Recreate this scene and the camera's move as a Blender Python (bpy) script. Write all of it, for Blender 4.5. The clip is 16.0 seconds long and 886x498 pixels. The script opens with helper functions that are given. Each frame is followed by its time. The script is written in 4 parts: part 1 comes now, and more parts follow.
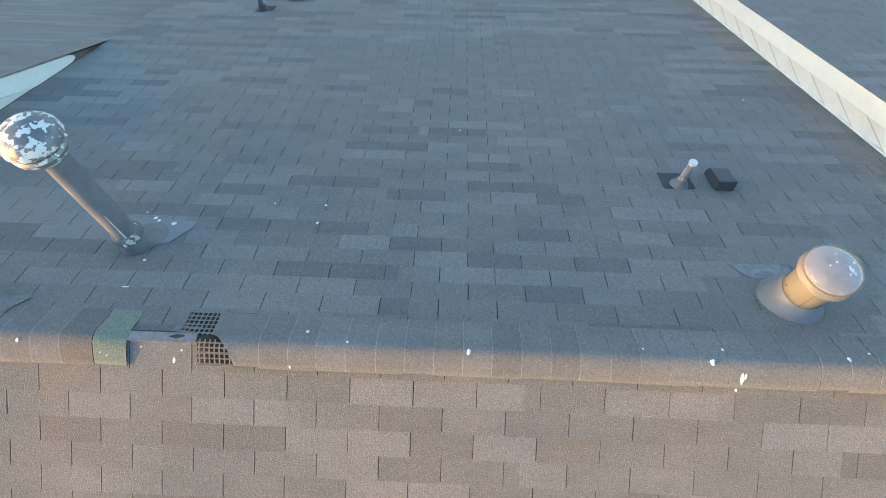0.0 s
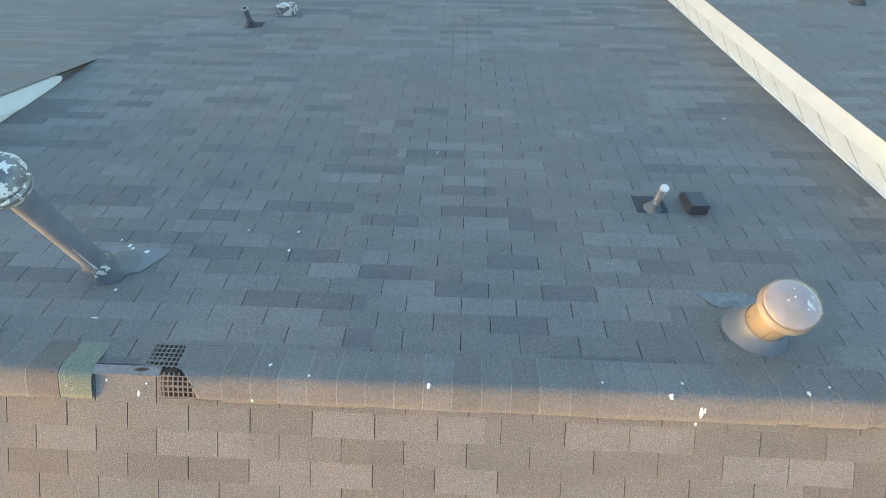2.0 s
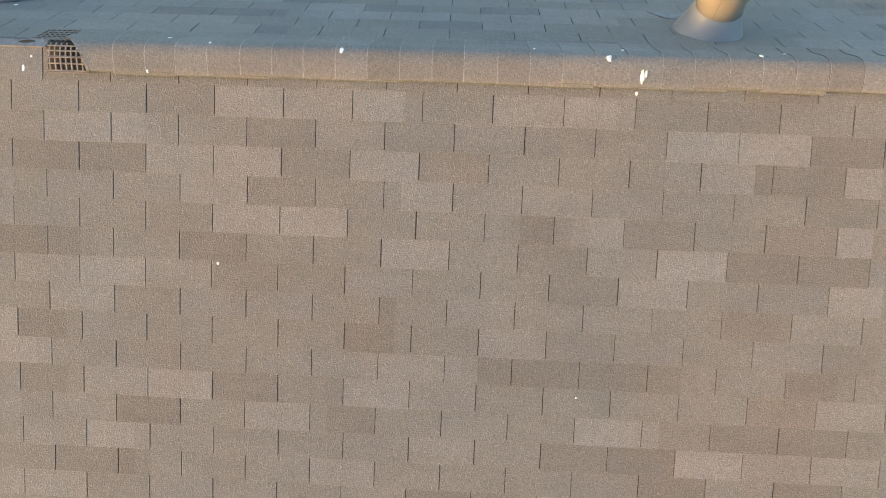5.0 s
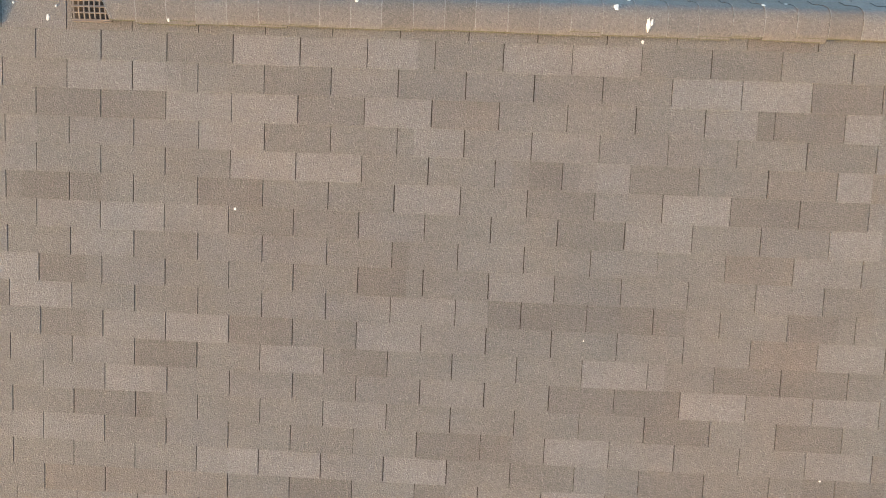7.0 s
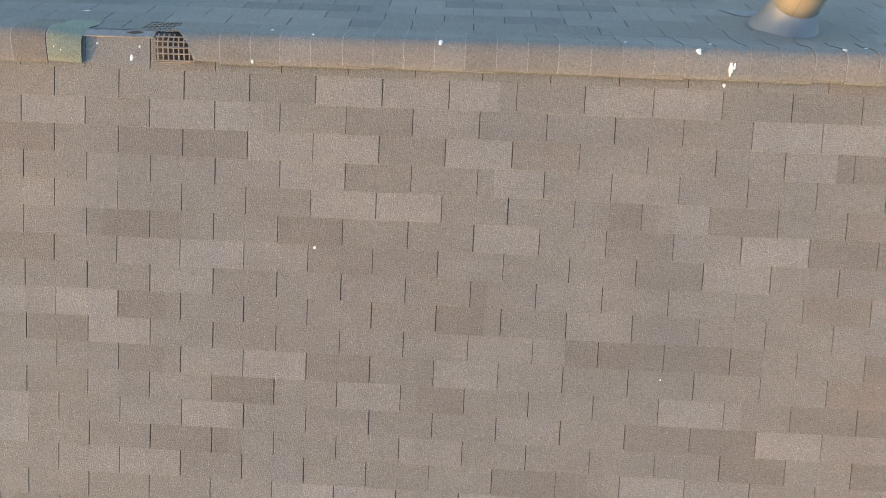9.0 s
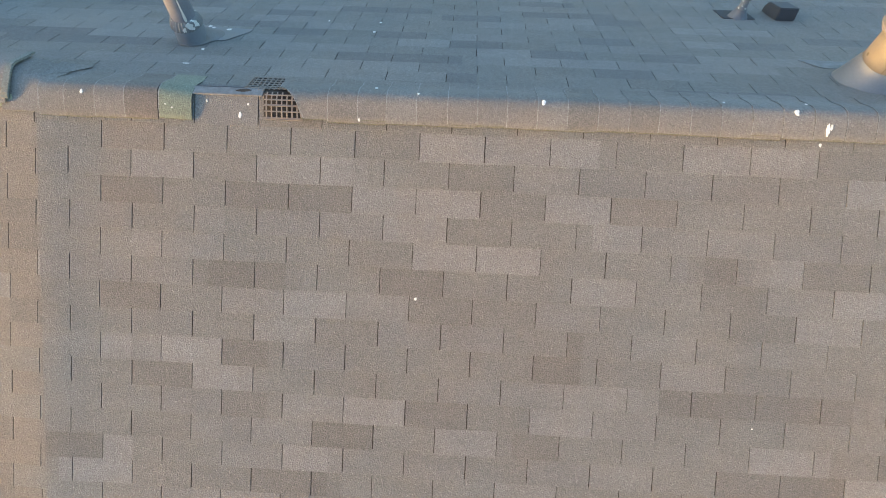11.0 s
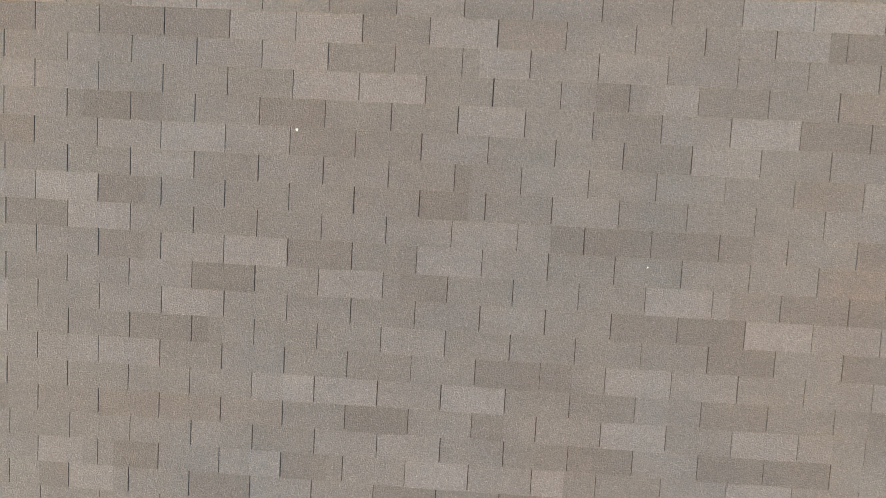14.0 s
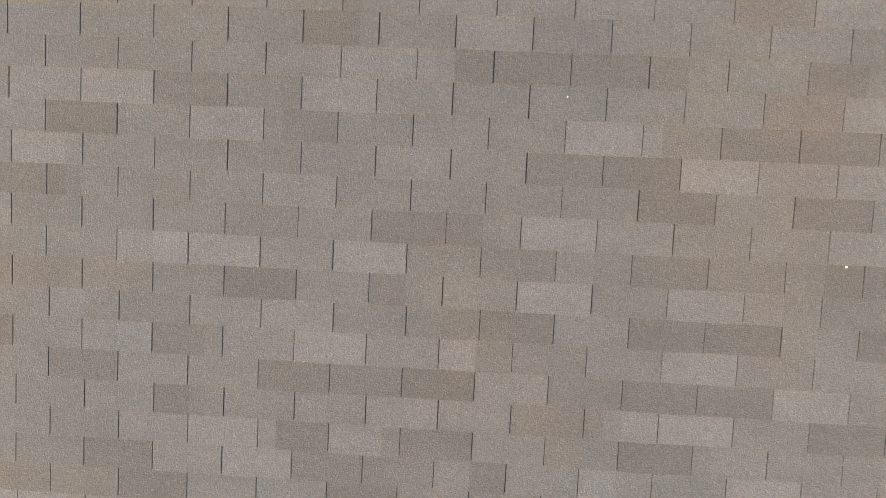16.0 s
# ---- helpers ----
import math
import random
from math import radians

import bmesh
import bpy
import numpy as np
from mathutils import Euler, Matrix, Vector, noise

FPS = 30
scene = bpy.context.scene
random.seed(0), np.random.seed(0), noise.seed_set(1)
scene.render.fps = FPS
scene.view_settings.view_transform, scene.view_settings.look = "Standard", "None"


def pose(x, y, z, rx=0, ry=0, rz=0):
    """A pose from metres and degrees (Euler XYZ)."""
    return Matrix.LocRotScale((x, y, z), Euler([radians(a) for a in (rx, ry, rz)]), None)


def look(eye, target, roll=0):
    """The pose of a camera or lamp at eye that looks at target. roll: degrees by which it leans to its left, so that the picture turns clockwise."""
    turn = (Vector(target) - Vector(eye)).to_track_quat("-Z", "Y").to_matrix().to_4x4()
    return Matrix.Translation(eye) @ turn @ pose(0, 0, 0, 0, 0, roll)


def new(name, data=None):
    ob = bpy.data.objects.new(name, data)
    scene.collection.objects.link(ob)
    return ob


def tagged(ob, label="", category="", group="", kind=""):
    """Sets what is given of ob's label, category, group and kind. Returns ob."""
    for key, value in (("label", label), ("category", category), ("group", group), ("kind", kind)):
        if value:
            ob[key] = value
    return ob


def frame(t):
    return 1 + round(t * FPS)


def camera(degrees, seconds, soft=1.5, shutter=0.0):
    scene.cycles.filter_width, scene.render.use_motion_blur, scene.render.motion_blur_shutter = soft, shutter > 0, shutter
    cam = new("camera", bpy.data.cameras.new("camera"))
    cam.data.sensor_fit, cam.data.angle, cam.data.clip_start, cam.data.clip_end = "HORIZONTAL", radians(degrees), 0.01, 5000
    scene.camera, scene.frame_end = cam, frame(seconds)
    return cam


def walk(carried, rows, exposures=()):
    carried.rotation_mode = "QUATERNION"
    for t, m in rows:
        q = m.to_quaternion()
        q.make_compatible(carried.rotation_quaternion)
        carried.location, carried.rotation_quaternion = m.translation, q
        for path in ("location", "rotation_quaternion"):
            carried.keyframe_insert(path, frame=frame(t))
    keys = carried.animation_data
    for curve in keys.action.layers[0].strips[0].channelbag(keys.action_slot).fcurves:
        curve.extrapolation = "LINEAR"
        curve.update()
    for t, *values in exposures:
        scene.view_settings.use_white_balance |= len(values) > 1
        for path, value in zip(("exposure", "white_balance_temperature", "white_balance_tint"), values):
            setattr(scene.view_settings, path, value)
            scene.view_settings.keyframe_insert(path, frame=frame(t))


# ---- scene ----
cam = camera(78.36, 16.0, soft=1.0)
PATH = [
    (0.0, 0.0560, -0.8354, 11.7755, 27.314, 0.341, 2.401),
    (0.5, -0.0777, -0.6358, 11.8348, 27.335, 0.947, 2.386),
    (1.0, -0.0190, -0.4525, 11.8869, 27.286, 1.079, 2.423),
    (1.5, 0.1573, -0.4693, 11.8882, 27.364, 1.097, 2.446),
    (2.0, 0.2886, -0.6809, 11.8708, 27.469, 0.925, 2.531),
    (2.1, 0.3238, -0.7438, 11.8575, 27.459, 0.658, 2.527),
    (2.2, 0.3638, -0.8161, 11.8409, 27.448, 0.788, 2.517),
    (2.3, 0.4049, -0.8931, 11.8215, 27.437, 0.562, 2.511),
    (2.4, 0.4436, -0.9697, 11.7998, 27.437, -2.346, 2.547),
    (2.5, 0.4765, -1.0410, 11.7764, 27.427, -3.429, 2.555),
    (2.6, 0.5058, -1.1085, 11.7507, 27.435, -3.109, 2.575),
    (2.7, 0.5311, -1.1739, 11.7231, 27.444, -3.394, 2.604),
    (2.8, 0.5532, -1.2374, 11.6934, 27.453, -3.537, 2.631),
    (2.9, 0.5729, -1.2990, 11.6613, 27.459, -2.550, 2.641),
    (3.0, 0.5912, -1.3587, 11.6269, 27.463, -0.884, 2.556),
    (3.1, 0.6053, -1.4166, 11.5895, 27.465, -0.152, 2.629),
    (3.2, 0.6165, -1.4729, 11.5493, 27.467, 0.261, 2.623),
    (3.5, 0.6468, -1.6288, 11.4185, 27.478, 0.606, 2.615),
    (4.0, 0.7144, -1.8450, 11.1744, 27.594, 0.648, 2.654),
    (4.5, 0.7328, -1.9730, 10.9649, 27.665, 0.630, 2.695),
    (4.7, 0.7337, -1.9829, 10.9135, 27.612, 0.618, 2.756),
    (6.8, 0.6925, -2.2820, 10.7317, 28.493, 0.237, 2.691),
    (7.0, 0.6842, -2.3057, 10.7795, 28.185, 0.457, 2.838),
    (7.5, 0.5414, -2.3560, 10.9257, 28.272, 0.536, 2.986),
    (8.0, 0.4845, -2.3720, 10.8898, 28.479, 0.422, 2.946),
    (8.5, 0.4336, -2.3413, 10.8584, 28.469, 0.451, 2.987),
    (9.0, 0.2777, -2.1666, 10.8896, 28.396, 0.416, 3.044),
    (9.5, 0.0840, -2.0005, 10.9996, 28.282, 0.471, 3.135),
    (9.7, 0.0005, -1.9534, 11.0458, 28.349, 0.480, 3.118),
    (11.8, -0.2561, -2.0801, 11.0962, 28.208, 0.420, 3.699),
    (12.0, -0.2521, -2.1236, 11.0506, 28.316, 0.438, 4.015),
    (12.5, -0.1977, -2.1897, 10.9955, 28.195, 0.370, 4.128),
    (13.0, -0.0161, -2.4318, 10.9178, 28.203, 0.393, 4.023),
    (13.5, 0.1938, -2.6776, 10.7621, 28.456, 0.339, 3.708),
    (14.0, 0.4056, -2.6663, 10.5593, 28.590, 0.495, 3.691),
    (14.5, 0.6470, -2.8822, 10.3161, 28.593, 0.400, 3.544),
    (15.0, 0.8538, -3.1000, 10.1327, 28.878, 0.513, 3.241),
    (15.5, 0.9202, -3.2639, 9.9937, 29.026, 0.689, 3.357),
    (16.0, 0.9160, -3.1205, 9.8578, 28.723, 0.599, 3.391),
]
EXPOSURES = [(0.0, 2.96, 6120, 8), (1.0, 3.04, 6040, 6), (2.0, 3.04, 6430, 7), (2.7, 2.99, 6590, 5), (3.5, 2.95, 6650, 10), (4.5, 2.91, 6830, 10), (7.0, 2.90, 6700, 10),
             (7.5, 2.90, 6550, 10), (8.0, 2.90, 6540, 10), (9.5, 2.89, 6310, 9), (12.0, 2.88, 6200, 8), (14.0, 2.87, 6200, 6), (16.0, 2.83, 6120, 7)]
walk(cam, [(t, pose(x, y, z, rx, ry, rz)) for t, x, y, z, rx, ry, rz in PATH], EXPOSURES)

# ---- daylight: low warm sun from the front left, clear blue sky ----
SUN_AZ, SUN_EL = radians(248.0), radians(3.4)      # clockwise from +y
world = bpy.data.worlds.new("world")
scene.world = world
world.use_nodes = True
wn = world.node_tree.nodes
sky = wn.new("ShaderNodeTexSky")
sky.sky_type, sky.sun_disc = "NISHITA", False
sky.sun_elevation, sky.sun_rotation = SUN_EL, SUN_AZ
sky.ozone_density, sky.dust_density = 1.8, 1.6
world.node_tree.links.new(sky.outputs[0], wn["Background"].inputs[0])
wn["Background"].inputs[1].default_value = 0.15
sun = new("sun", bpy.data.lights.new("sun", "SUN"))
sun.data.energy, sun.data.angle, sun.data.color = 0.985, radians(6.0), (1.0, 0.548, 0.183)
to_sun = Vector((math.sin(SUN_AZ) * math.cos(SUN_EL), math.cos(SUN_AZ) * math.cos(SUN_EL), math.sin(SUN_EL)))
sun.matrix_world = look(to_sun * 40, (0, 0, 0))


# ---- materials ----
def material(name, rough=0.8, metal=0.0):
    m = bpy.data.materials.new(name)
    m.use_nodes = True
    b = m.node_tree.nodes["Principled BSDF"]
    b.inputs["Roughness"].default_value, b.inputs["Metallic"].default_value = rough, metal
    return m, m.node_tree, b


def node(nt, kind, **values):
    n = nt.nodes.new(kind)
    for key, value in values.items():
        n.inputs[key].default_value = value
    return n


def position(nt, scale=(1, 1, 1)):
    g = nt.nodes.new("ShaderNodeNewGeometry")
    m = nt.nodes.new("ShaderNodeVectorMath")
    m.operation = "MULTIPLY"
    m.inputs[1].default_value = scale
    nt.links.new(g.outputs["Position"], m.inputs[0])
    return m.outputs[0]


def noise_tex(nt, vec, scale, detail=3.0, rough=0.55):
    n = node(nt, "ShaderNodeTexNoise", Scale=scale, Detail=detail, Roughness=rough)
    nt.links.new(vec, n.inputs["Vector"])
    return n.outputs["Fac"]


def ramp(nt, fac, stops):
    r = nt.nodes.new("ShaderNodeValToRGB")
    e = r.color_ramp.elements
    while len(e) < len(stops):
        e.new(0.5)
    for k, (p, col) in zip(e, stops):
        k.position, k.color = p, (*col, 1)
    nt.links.new(fac, r.inputs[0])
    return r.outputs[0]


def mix(nt, a, b, fac=1.0, kind="MULTIPLY"):
    m = nt.nodes.new("ShaderNodeMix")
    m.data_type, m.blend_type = "RGBA", kind
    for socket, v in ((m.inputs[6], a), (m.inputs[7], b), (m.inputs[0], fac)):
        if hasattr(v, "links"):
            nt.links.new(v, socket)
        else:
            socket.default_value = (*v, 1) if isinstance(v, tuple) else v
    return m.outputs[2]


def bump(nt, bsdf, height, strength, distance):
    b = node(nt, "ShaderNodeBump", Strength=strength, Distance=distance)
    nt.links.new(height, b.inputs["Height"])
    nt.links.new(b.outputs[0], bsdf.inputs["Normal"])


def grey(v):
    return (v, v, v)


def granules(name, tone, island=False, relief=0.0065):
    """Mineral-granule asphalt shingle: fine speckle, soft blend along the course, weather stains."""
    m, nt, b = material(name, 0.93)
    p = position(nt)
    fine = noise_tex(nt, p, 260, 2.0, 0.65)
    cells = node(nt, "ShaderNodeTexVoronoi", Scale=150.0)
    nt.links.new(p, cells.inputs["Vector"])
    grit = nt.nodes.new("ShaderNodeSeparateColor")
    nt.links.new(cells.outputs["Color"], grit.inputs[0])
    grit = grit.outputs[0]
    knob = ramp(nt, cells.outputs["Distance"], [(0.0, grey(1.0)), (0.75, grey(0.0))])
    tall = mix(nt, knob, ramp(nt, grit, [(0.0, grey(0.15)), (0.7, grey(0.45)), (1.0, grey(1.0))]))
    drift = noise_tex(nt, position(nt, (2.2, 5.0, 5.0)), 1.3, 3.0, 0.5)
    stain = noise_tex(nt, position(nt, (0.9, 0.5, 0.5)), 1.1, 4.0, 0.6)
    col = mix(nt, tone, ramp(nt, fine, [(0.30, grey(0.74)), (0.5, grey(0.98)), (0.70, grey(1.26))]))
    col = mix(nt, col, ramp(nt, grit, [(0.0, grey(0.78)), (0.35, grey(0.96)), (0.9, grey(1.05)), (1.0, grey(1.28))]))
    col = mix(nt, col, ramp(nt, drift, [(0.3, (0.945, 0.942, 0.942)), (0.7, (1.055, 1.055, 1.052))]))
    col = mix(nt, col, ramp(nt, stain, [(0.36, (0.93, 0.97, 1.005)), (0.52, (1.0, 1.0, 1.0)), (0.68, (1.055, 1.0, 0.96))]))
    info = nt.nodes.new("ShaderNodeNewGeometry" if island else "ShaderNodeObjectInfo")
    one = info.outputs["Random Per Island" if island else "Random"]
    col = mix(nt, col, ramp(nt, one, [(0.0, (0.968, 0.965, 0.962)), (1.0, (1.032, 1.032, 1.036))]))
    nt.links.new(col, b.inputs["Base Color"])
    b.inputs["Specular IOR Level"].default_value = 0.45
    b.inputs["Diffuse Roughness"].default_value = 0.15
    # blue-tinted sheen puts the sky's brightness at grazing angles into the shingles
    b.inputs["Sheen Weight"].default_value = 0.13
    b.inputs["Sheen Roughness"].default_value = 0.5
    b.inputs["Sheen Tint"].default_value = (0.82, 0.95, 1.0, 1)
    bump(nt, b, mix(nt, tall, fine, 0.35, "MIX"), 0.9, relief)
    return m


# the last tone is the dark one cooled to hold the back slope's blue shade
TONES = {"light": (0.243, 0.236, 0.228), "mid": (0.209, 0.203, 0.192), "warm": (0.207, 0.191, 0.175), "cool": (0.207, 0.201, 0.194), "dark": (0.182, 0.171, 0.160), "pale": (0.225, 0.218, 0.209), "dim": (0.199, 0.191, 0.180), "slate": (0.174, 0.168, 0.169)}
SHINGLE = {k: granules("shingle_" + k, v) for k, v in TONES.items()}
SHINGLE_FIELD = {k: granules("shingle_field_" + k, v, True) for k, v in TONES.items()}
CAPS = [granules("cap_grey", (0.213, 0.202, 0.192), relief=0.0042), granules("cap_brown", (0.199, 0.187, 0.175), relief=0.0042), granules("cap_pale", (0.232, 0.225, 0.218), relief=0.0042), granules("cap_dark_brown", (0.176, 0.160, 0.149), relief=0.0042)]
WORN = granules("worn_edge", (0.31, 0.31, 0.31))
CORE = granules("asphalt_edge", (0.075, 0.072, 0.070))
MOSSY = granules("mossy_cap_edge", (0.150, 0.150, 0.105))
LIP = granules("lip_grey_green", (0.20, 0.215, 0.20))
GREEN = granules("shingle_green", (0.235, 0.258, 0.200))


def plain(name, col, rough=0.6, metal=0.0, vary=0.12, scale=9.0, spec=0.5, relief=0.0):
    m, nt, b = material(name, rough, metal)
    p = position(nt)
    n1, n2 = noise_tex(nt, p, scale, 4.0), noise_tex(nt, p, scale * 14, 2.0)
    c = mix(nt, col, ramp(nt, n1, [(0.3, grey(1 - vary)), (0.7, grey(1 + vary))]))
    c = mix(nt, c, ramp(nt, n2, [(0.3, grey(1 - vary * 0.5)), (0.7, grey(1 + vary * 0.5))]))
    nt.links.new(c, b.inputs["Base Color"])
    b.inputs["Specular IOR Level"].default_value = spec
    r = ramp(nt, n1, [(0.3, grey(max(0, rough - 0.1))), (0.7, grey(min(1, rough + 0.1)))])
    nt.links.new(r, b.inputs["Roughness"])
    if relief:
        bump(nt, b, n2, 0.4, relief)
    return m


def splashed(name, col, rough, metal, amount, scale):
    """Weathered metal with dried white droppings on it."""
    m, nt, b = material(name, rough, metal)
    p = position(nt)
    n1, n2 = noise_tex(nt, p, scale, 3.0, 0.6), noise_tex(nt, p, 7, 3.0)
    base = mix(nt, col, ramp(nt, n2, [(0.3, grey(0.75)), (0.7, grey(1.2))]))
    spot = ramp(nt, n1, [(amount, grey(0)), (amount + 0.02, grey(1))])
    nt.links.new(mix(nt, base, (0.78, 0.78, 0.76), spot, "MIX"), b.inputs["Base Color"])
    nt.links.new(mix(nt, grey(metal), grey(0.0), spot, "MIX"), b.inputs["Metallic"])
    nt.links.new(mix(nt, grey(rough), grey(0.8), spot, "MIX"), b.inputs["Roughness"])
    return m


# dark weathered decking; its tone also stands in for shade in the cut-outs
FELT = plain("weathered_deck_and_cutout_shade", (0.043, 0.035, 0.029), 0.95, vary=0.3, scale=20)
WHITE = plain("white_aluminium", (0.88, 0.89, 0.87), 0.45, vary=0.05, scale=3.0)
SIDING = plain("white_vinyl", (0.77, 0.78, 0.76), 0.5, vary=0.05, scale=4.0)
# grey for the beads that paint the thin shadow line at each lap
LAP_SHADE = plain("lap_shadow_line", (0.50, 0.50, 0.47), 0.7, vary=0.15, scale=8)
PIPE_GREY = plain("painted_pipe", (0.185, 0.195, 0.23), 0.45, 0.0, 0.15, 6.0, 0.25)
GALV = plain("galvanised_steel", (0.36, 0.38, 0.40), 0.42, 0.6, 0.15, 8.0)
LEAD = plain("grey_flashing", (0.165, 0.172, 0.190), 0.55, 0.1, 0.18, 7.0)
STRIP = plain("weathered_strip", (0.23, 0.23, 0.235), 0.75, 0.0, 0.25, 25.0, 0.3)
CONE = plain("pale_flashing", (0.195, 0.215, 0.245), 0.5, 0.1, 0.1, 7.0)
CAP_METAL = splashed("pipe_cap_metal", (0.23, 0.235, 0.25), 0.42, 0.35, 0.505, 19)
COLLAR = splashed("collar_metal", (0.17, 0.175, 0.185), 0.55, 0.2, 0.66, 22)
TUBE = plain("tan_tube", (0.265, 0.245, 0.205), 0.35, 0.3, 0.08, 6.0)
RUBBER = plain("black_rubber", (0.055, 0.055, 0.058), 0.6, vary=0.2, scale=12)
PVC = plain("white_pvc", (0.74, 0.74, 0.72), 0.4, vary=0.06)
BOX_DARK = plain("dark_painted_steel", (0.072, 0.078, 0.092), 0.5, 0.2, 0.15, 8.0)
PLATE_DARK = plain("dark_flashing", (0.07, 0.074, 0.082), 0.75, vary=0.2, scale=9, spec=0.2)
LID = plain("grey_sheet_top", (0.088, 0.096, 0.114), 0.7, 0.1, 0.15, 8.0)
BOX_SPLASH = splashed("vent_box_metal", (0.22, 0.23, 0.25), 0.5, 0.3, 0.50, 16)
DROPPING = plain("dried_dropping", (0.80, 0.80, 0.78), 0.8, vary=0.08, scale=60)
NET = plain("vent_netting", (0.235, 0.205, 0.18), 0.7, vary=0.2, scale=30)
# dark colour for sheets that stand in for the shade inside openings
OPENING_SHADE = plain("opening_shade", (0.050, 0.042, 0.036), 1.0, vary=0.3, scale=20)
STUCCO = plain("wall_stucco", (0.45, 0.41, 0.36), 0.9, vary=0.1, scale=5, relief=0.003)
GRASS = plain("dry_lawn", (0.09, 0.10, 0.05), 0.95, vary=0.35, scale=0.6)

dm, dt, db = material("acrylic_dome", 0.16)
db.inputs["Base Color"].default_value = (0.80, 0.78, 0.80, 1)
db.inputs["Transmission Weight"].default_value = 0.86
db.inputs["IOR"].default_value = 1.22
db.inputs["Coat Weight"].default_value = 1.0
db.inputs["Coat Roughness"].default_value = 0.02
haze = noise_tex(dt, position(dt), 9, 3.0)
dt.links.new(ramp(dt, haze, [(0.3, grey(0.08)), (0.7, grey(0.22))]), db.inputs["Roughness"])
DOME = dm
PALE_FLANGE = plain("scuffed_pale_flange", (0.195, 0.207, 0.225), 0.65, 0.1, 0.4, 14.0)
SEAM = plain("tube_seam", (0.20, 0.17, 0.13), 0.6, 0.1, 0.2, 9.0)
LENS = plain("inner_lens", (0.36, 0.35, 0.37), 0.3, vary=0.1, scale=12)

# ---- the roof's planes ----
H = 9.0                                   # ridge height
A, B = radians(33.7), radians(23.05)      # front and back pitch
ROW, TAB = 0.1428, 0.33333
TAN_A, TAN_B = math.tan(A), math.tan(B)
FRONT = Matrix.Translation((0, 0, H)) @ Matrix.Rotation(A, 4, "X")        # local: x along the ridge, -y down the front slope, z out
BACK = Matrix.Translation((0, 0, H)) @ Matrix.Rotation(-B, 4, "X")         # +y down the back slope


def mesh_of(name, bm, mat, smooth=False):
    me = bpy.data.meshes.new(name)
    bm.to_mesh(me)
    bm.free()
    for m in mat if isinstance(mat, (list, tuple)) else [mat]:
        me.materials.append(m)
    if smooth:
        me.shade_smooth()
    return me


def part(name, bm, mat, parent=None, label="", smooth=False):
    ob = new(name, mesh_of(name, bm, mat, smooth))
    ob.parent = parent
    return tagged(ob, label)


def empty(name, at, label, category, group="", kind="", turn=None):
    ob = new(name)
    ob.empty_display_size = 0.05
    ob.matrix_world = Matrix.Translation(at) @ (turn or Matrix())
    return tagged(ob, label, category, group, kind)


def box(bm, lo, hi, m=Matrix(), bevel=0.0):
    r = bmesh.ops.create_cube(bm, size=1.0)
    c = [(a + b) / 2 for a, b in zip(lo, hi)]
    s = [b - a for a, b in zip(lo, hi)]
    bmesh.ops.transform(bm, matrix=m @ Matrix.Translation(c) @ Matrix.Diagonal((*s, 1)), verts=r["verts"])
    if bevel:
        es = list({e for v in r["verts"] for e in v.link_edges})
        bmesh.ops.bevel(bm, geom=es, offset=bevel, segments=2, affect="EDGES")
    return bm


def prism(bm, pts, x0, x1):
    """A polygon of (y, z) points drawn out from x0 to x1."""
    a = [bm.verts.new((x0, y, z)) for y, z in pts]
    b = [bm.verts.new((x1, y, z)) for y, z in pts]
    n = len(pts)
    bm.faces.new(a[::-1])
    bm.faces.new(b)
    for i in range(n):
        bm.faces.new((a[i], a[(i + 1) % n], b[(i + 1) % n], b[i]))
    bmesh.ops.recalc_face_normals(bm, faces=bm.faces)
    return bm


def lathe(bm, profile, seg=48, m=Matrix(), wave=0.0, waves=24):
    """Turn a list of (radius, height) about z; wave crimps the radius."""
    rings = []
    for r, z in profile:
        if r < 1e-6:
            rings.append([bm.verts.new(m @ Vector((0, 0, z)))])
        else:
            ring = []
            for k in range(seg):
                a = 2 * math.pi * k / seg
                rr = r * (1 + wave * math.sin(a * waves))
                ring.append(bm.verts.new(m @ Vector((rr * math.cos(a), rr * math.sin(a), z))))
            rings.append(ring)
    for p, q in zip(rings, rings[1:]):
        if len(p) == 1 and len(q) == 1:
            continue
        for k in range(seg):
            if len(p) == 1:
                bm.faces.new((p[0], q[k], q[(k + 1) % seg]))
            elif len(q) == 1:
                bm.faces.new((p[k], p[(k + 1) % seg], q[0]))
            else:
                bm.faces.new((p[k], p[(k + 1) % seg], q[(k + 1) % seg], q[k]))
    bmesh.ops.recalc_face_normals(bm, faces=bm.faces)
    return bm


def front_at(u, v, h=0.0):
    return FRONT @ Vector((u, -v, h))


def back_z(y):
    return H - y * TAN_B


# ---- setting: ground and the walls that close the house below the roofs ----
bm = bmesh.new()
bmesh.ops.create_grid(bm, x_segments=8, y_segments=8, size=1500)
tagged(part("ground", bm, GRASS), "dry green lawn around the house", "ground", kind="structure")
EAVE_F, EAVE_B = 4.9, 8.8
yf, zf = -EAVE_F * math.cos(A), H - EAVE_F * math.sin(A)
yb, zb = EAVE_B * math.cos(B), H - EAVE_B * math.sin(B)


X_STEP = -4.1


def wall(name, lo, hi):
    bm = bmesh.new()
    box(bm, lo, hi)
    return tagged(part(name, bm, STUCCO), "plain tan stucco house wall below the eave", "wall", kind="structure")


wall("wall_front", (-10.0, yf + 0.35, 0), (9.5, yf + 0.55, zf + 0.1))
wall("wall_back", (X_STEP, yb - 0.55, 0), (9.5, yb - 0.35, zb + 0.05))
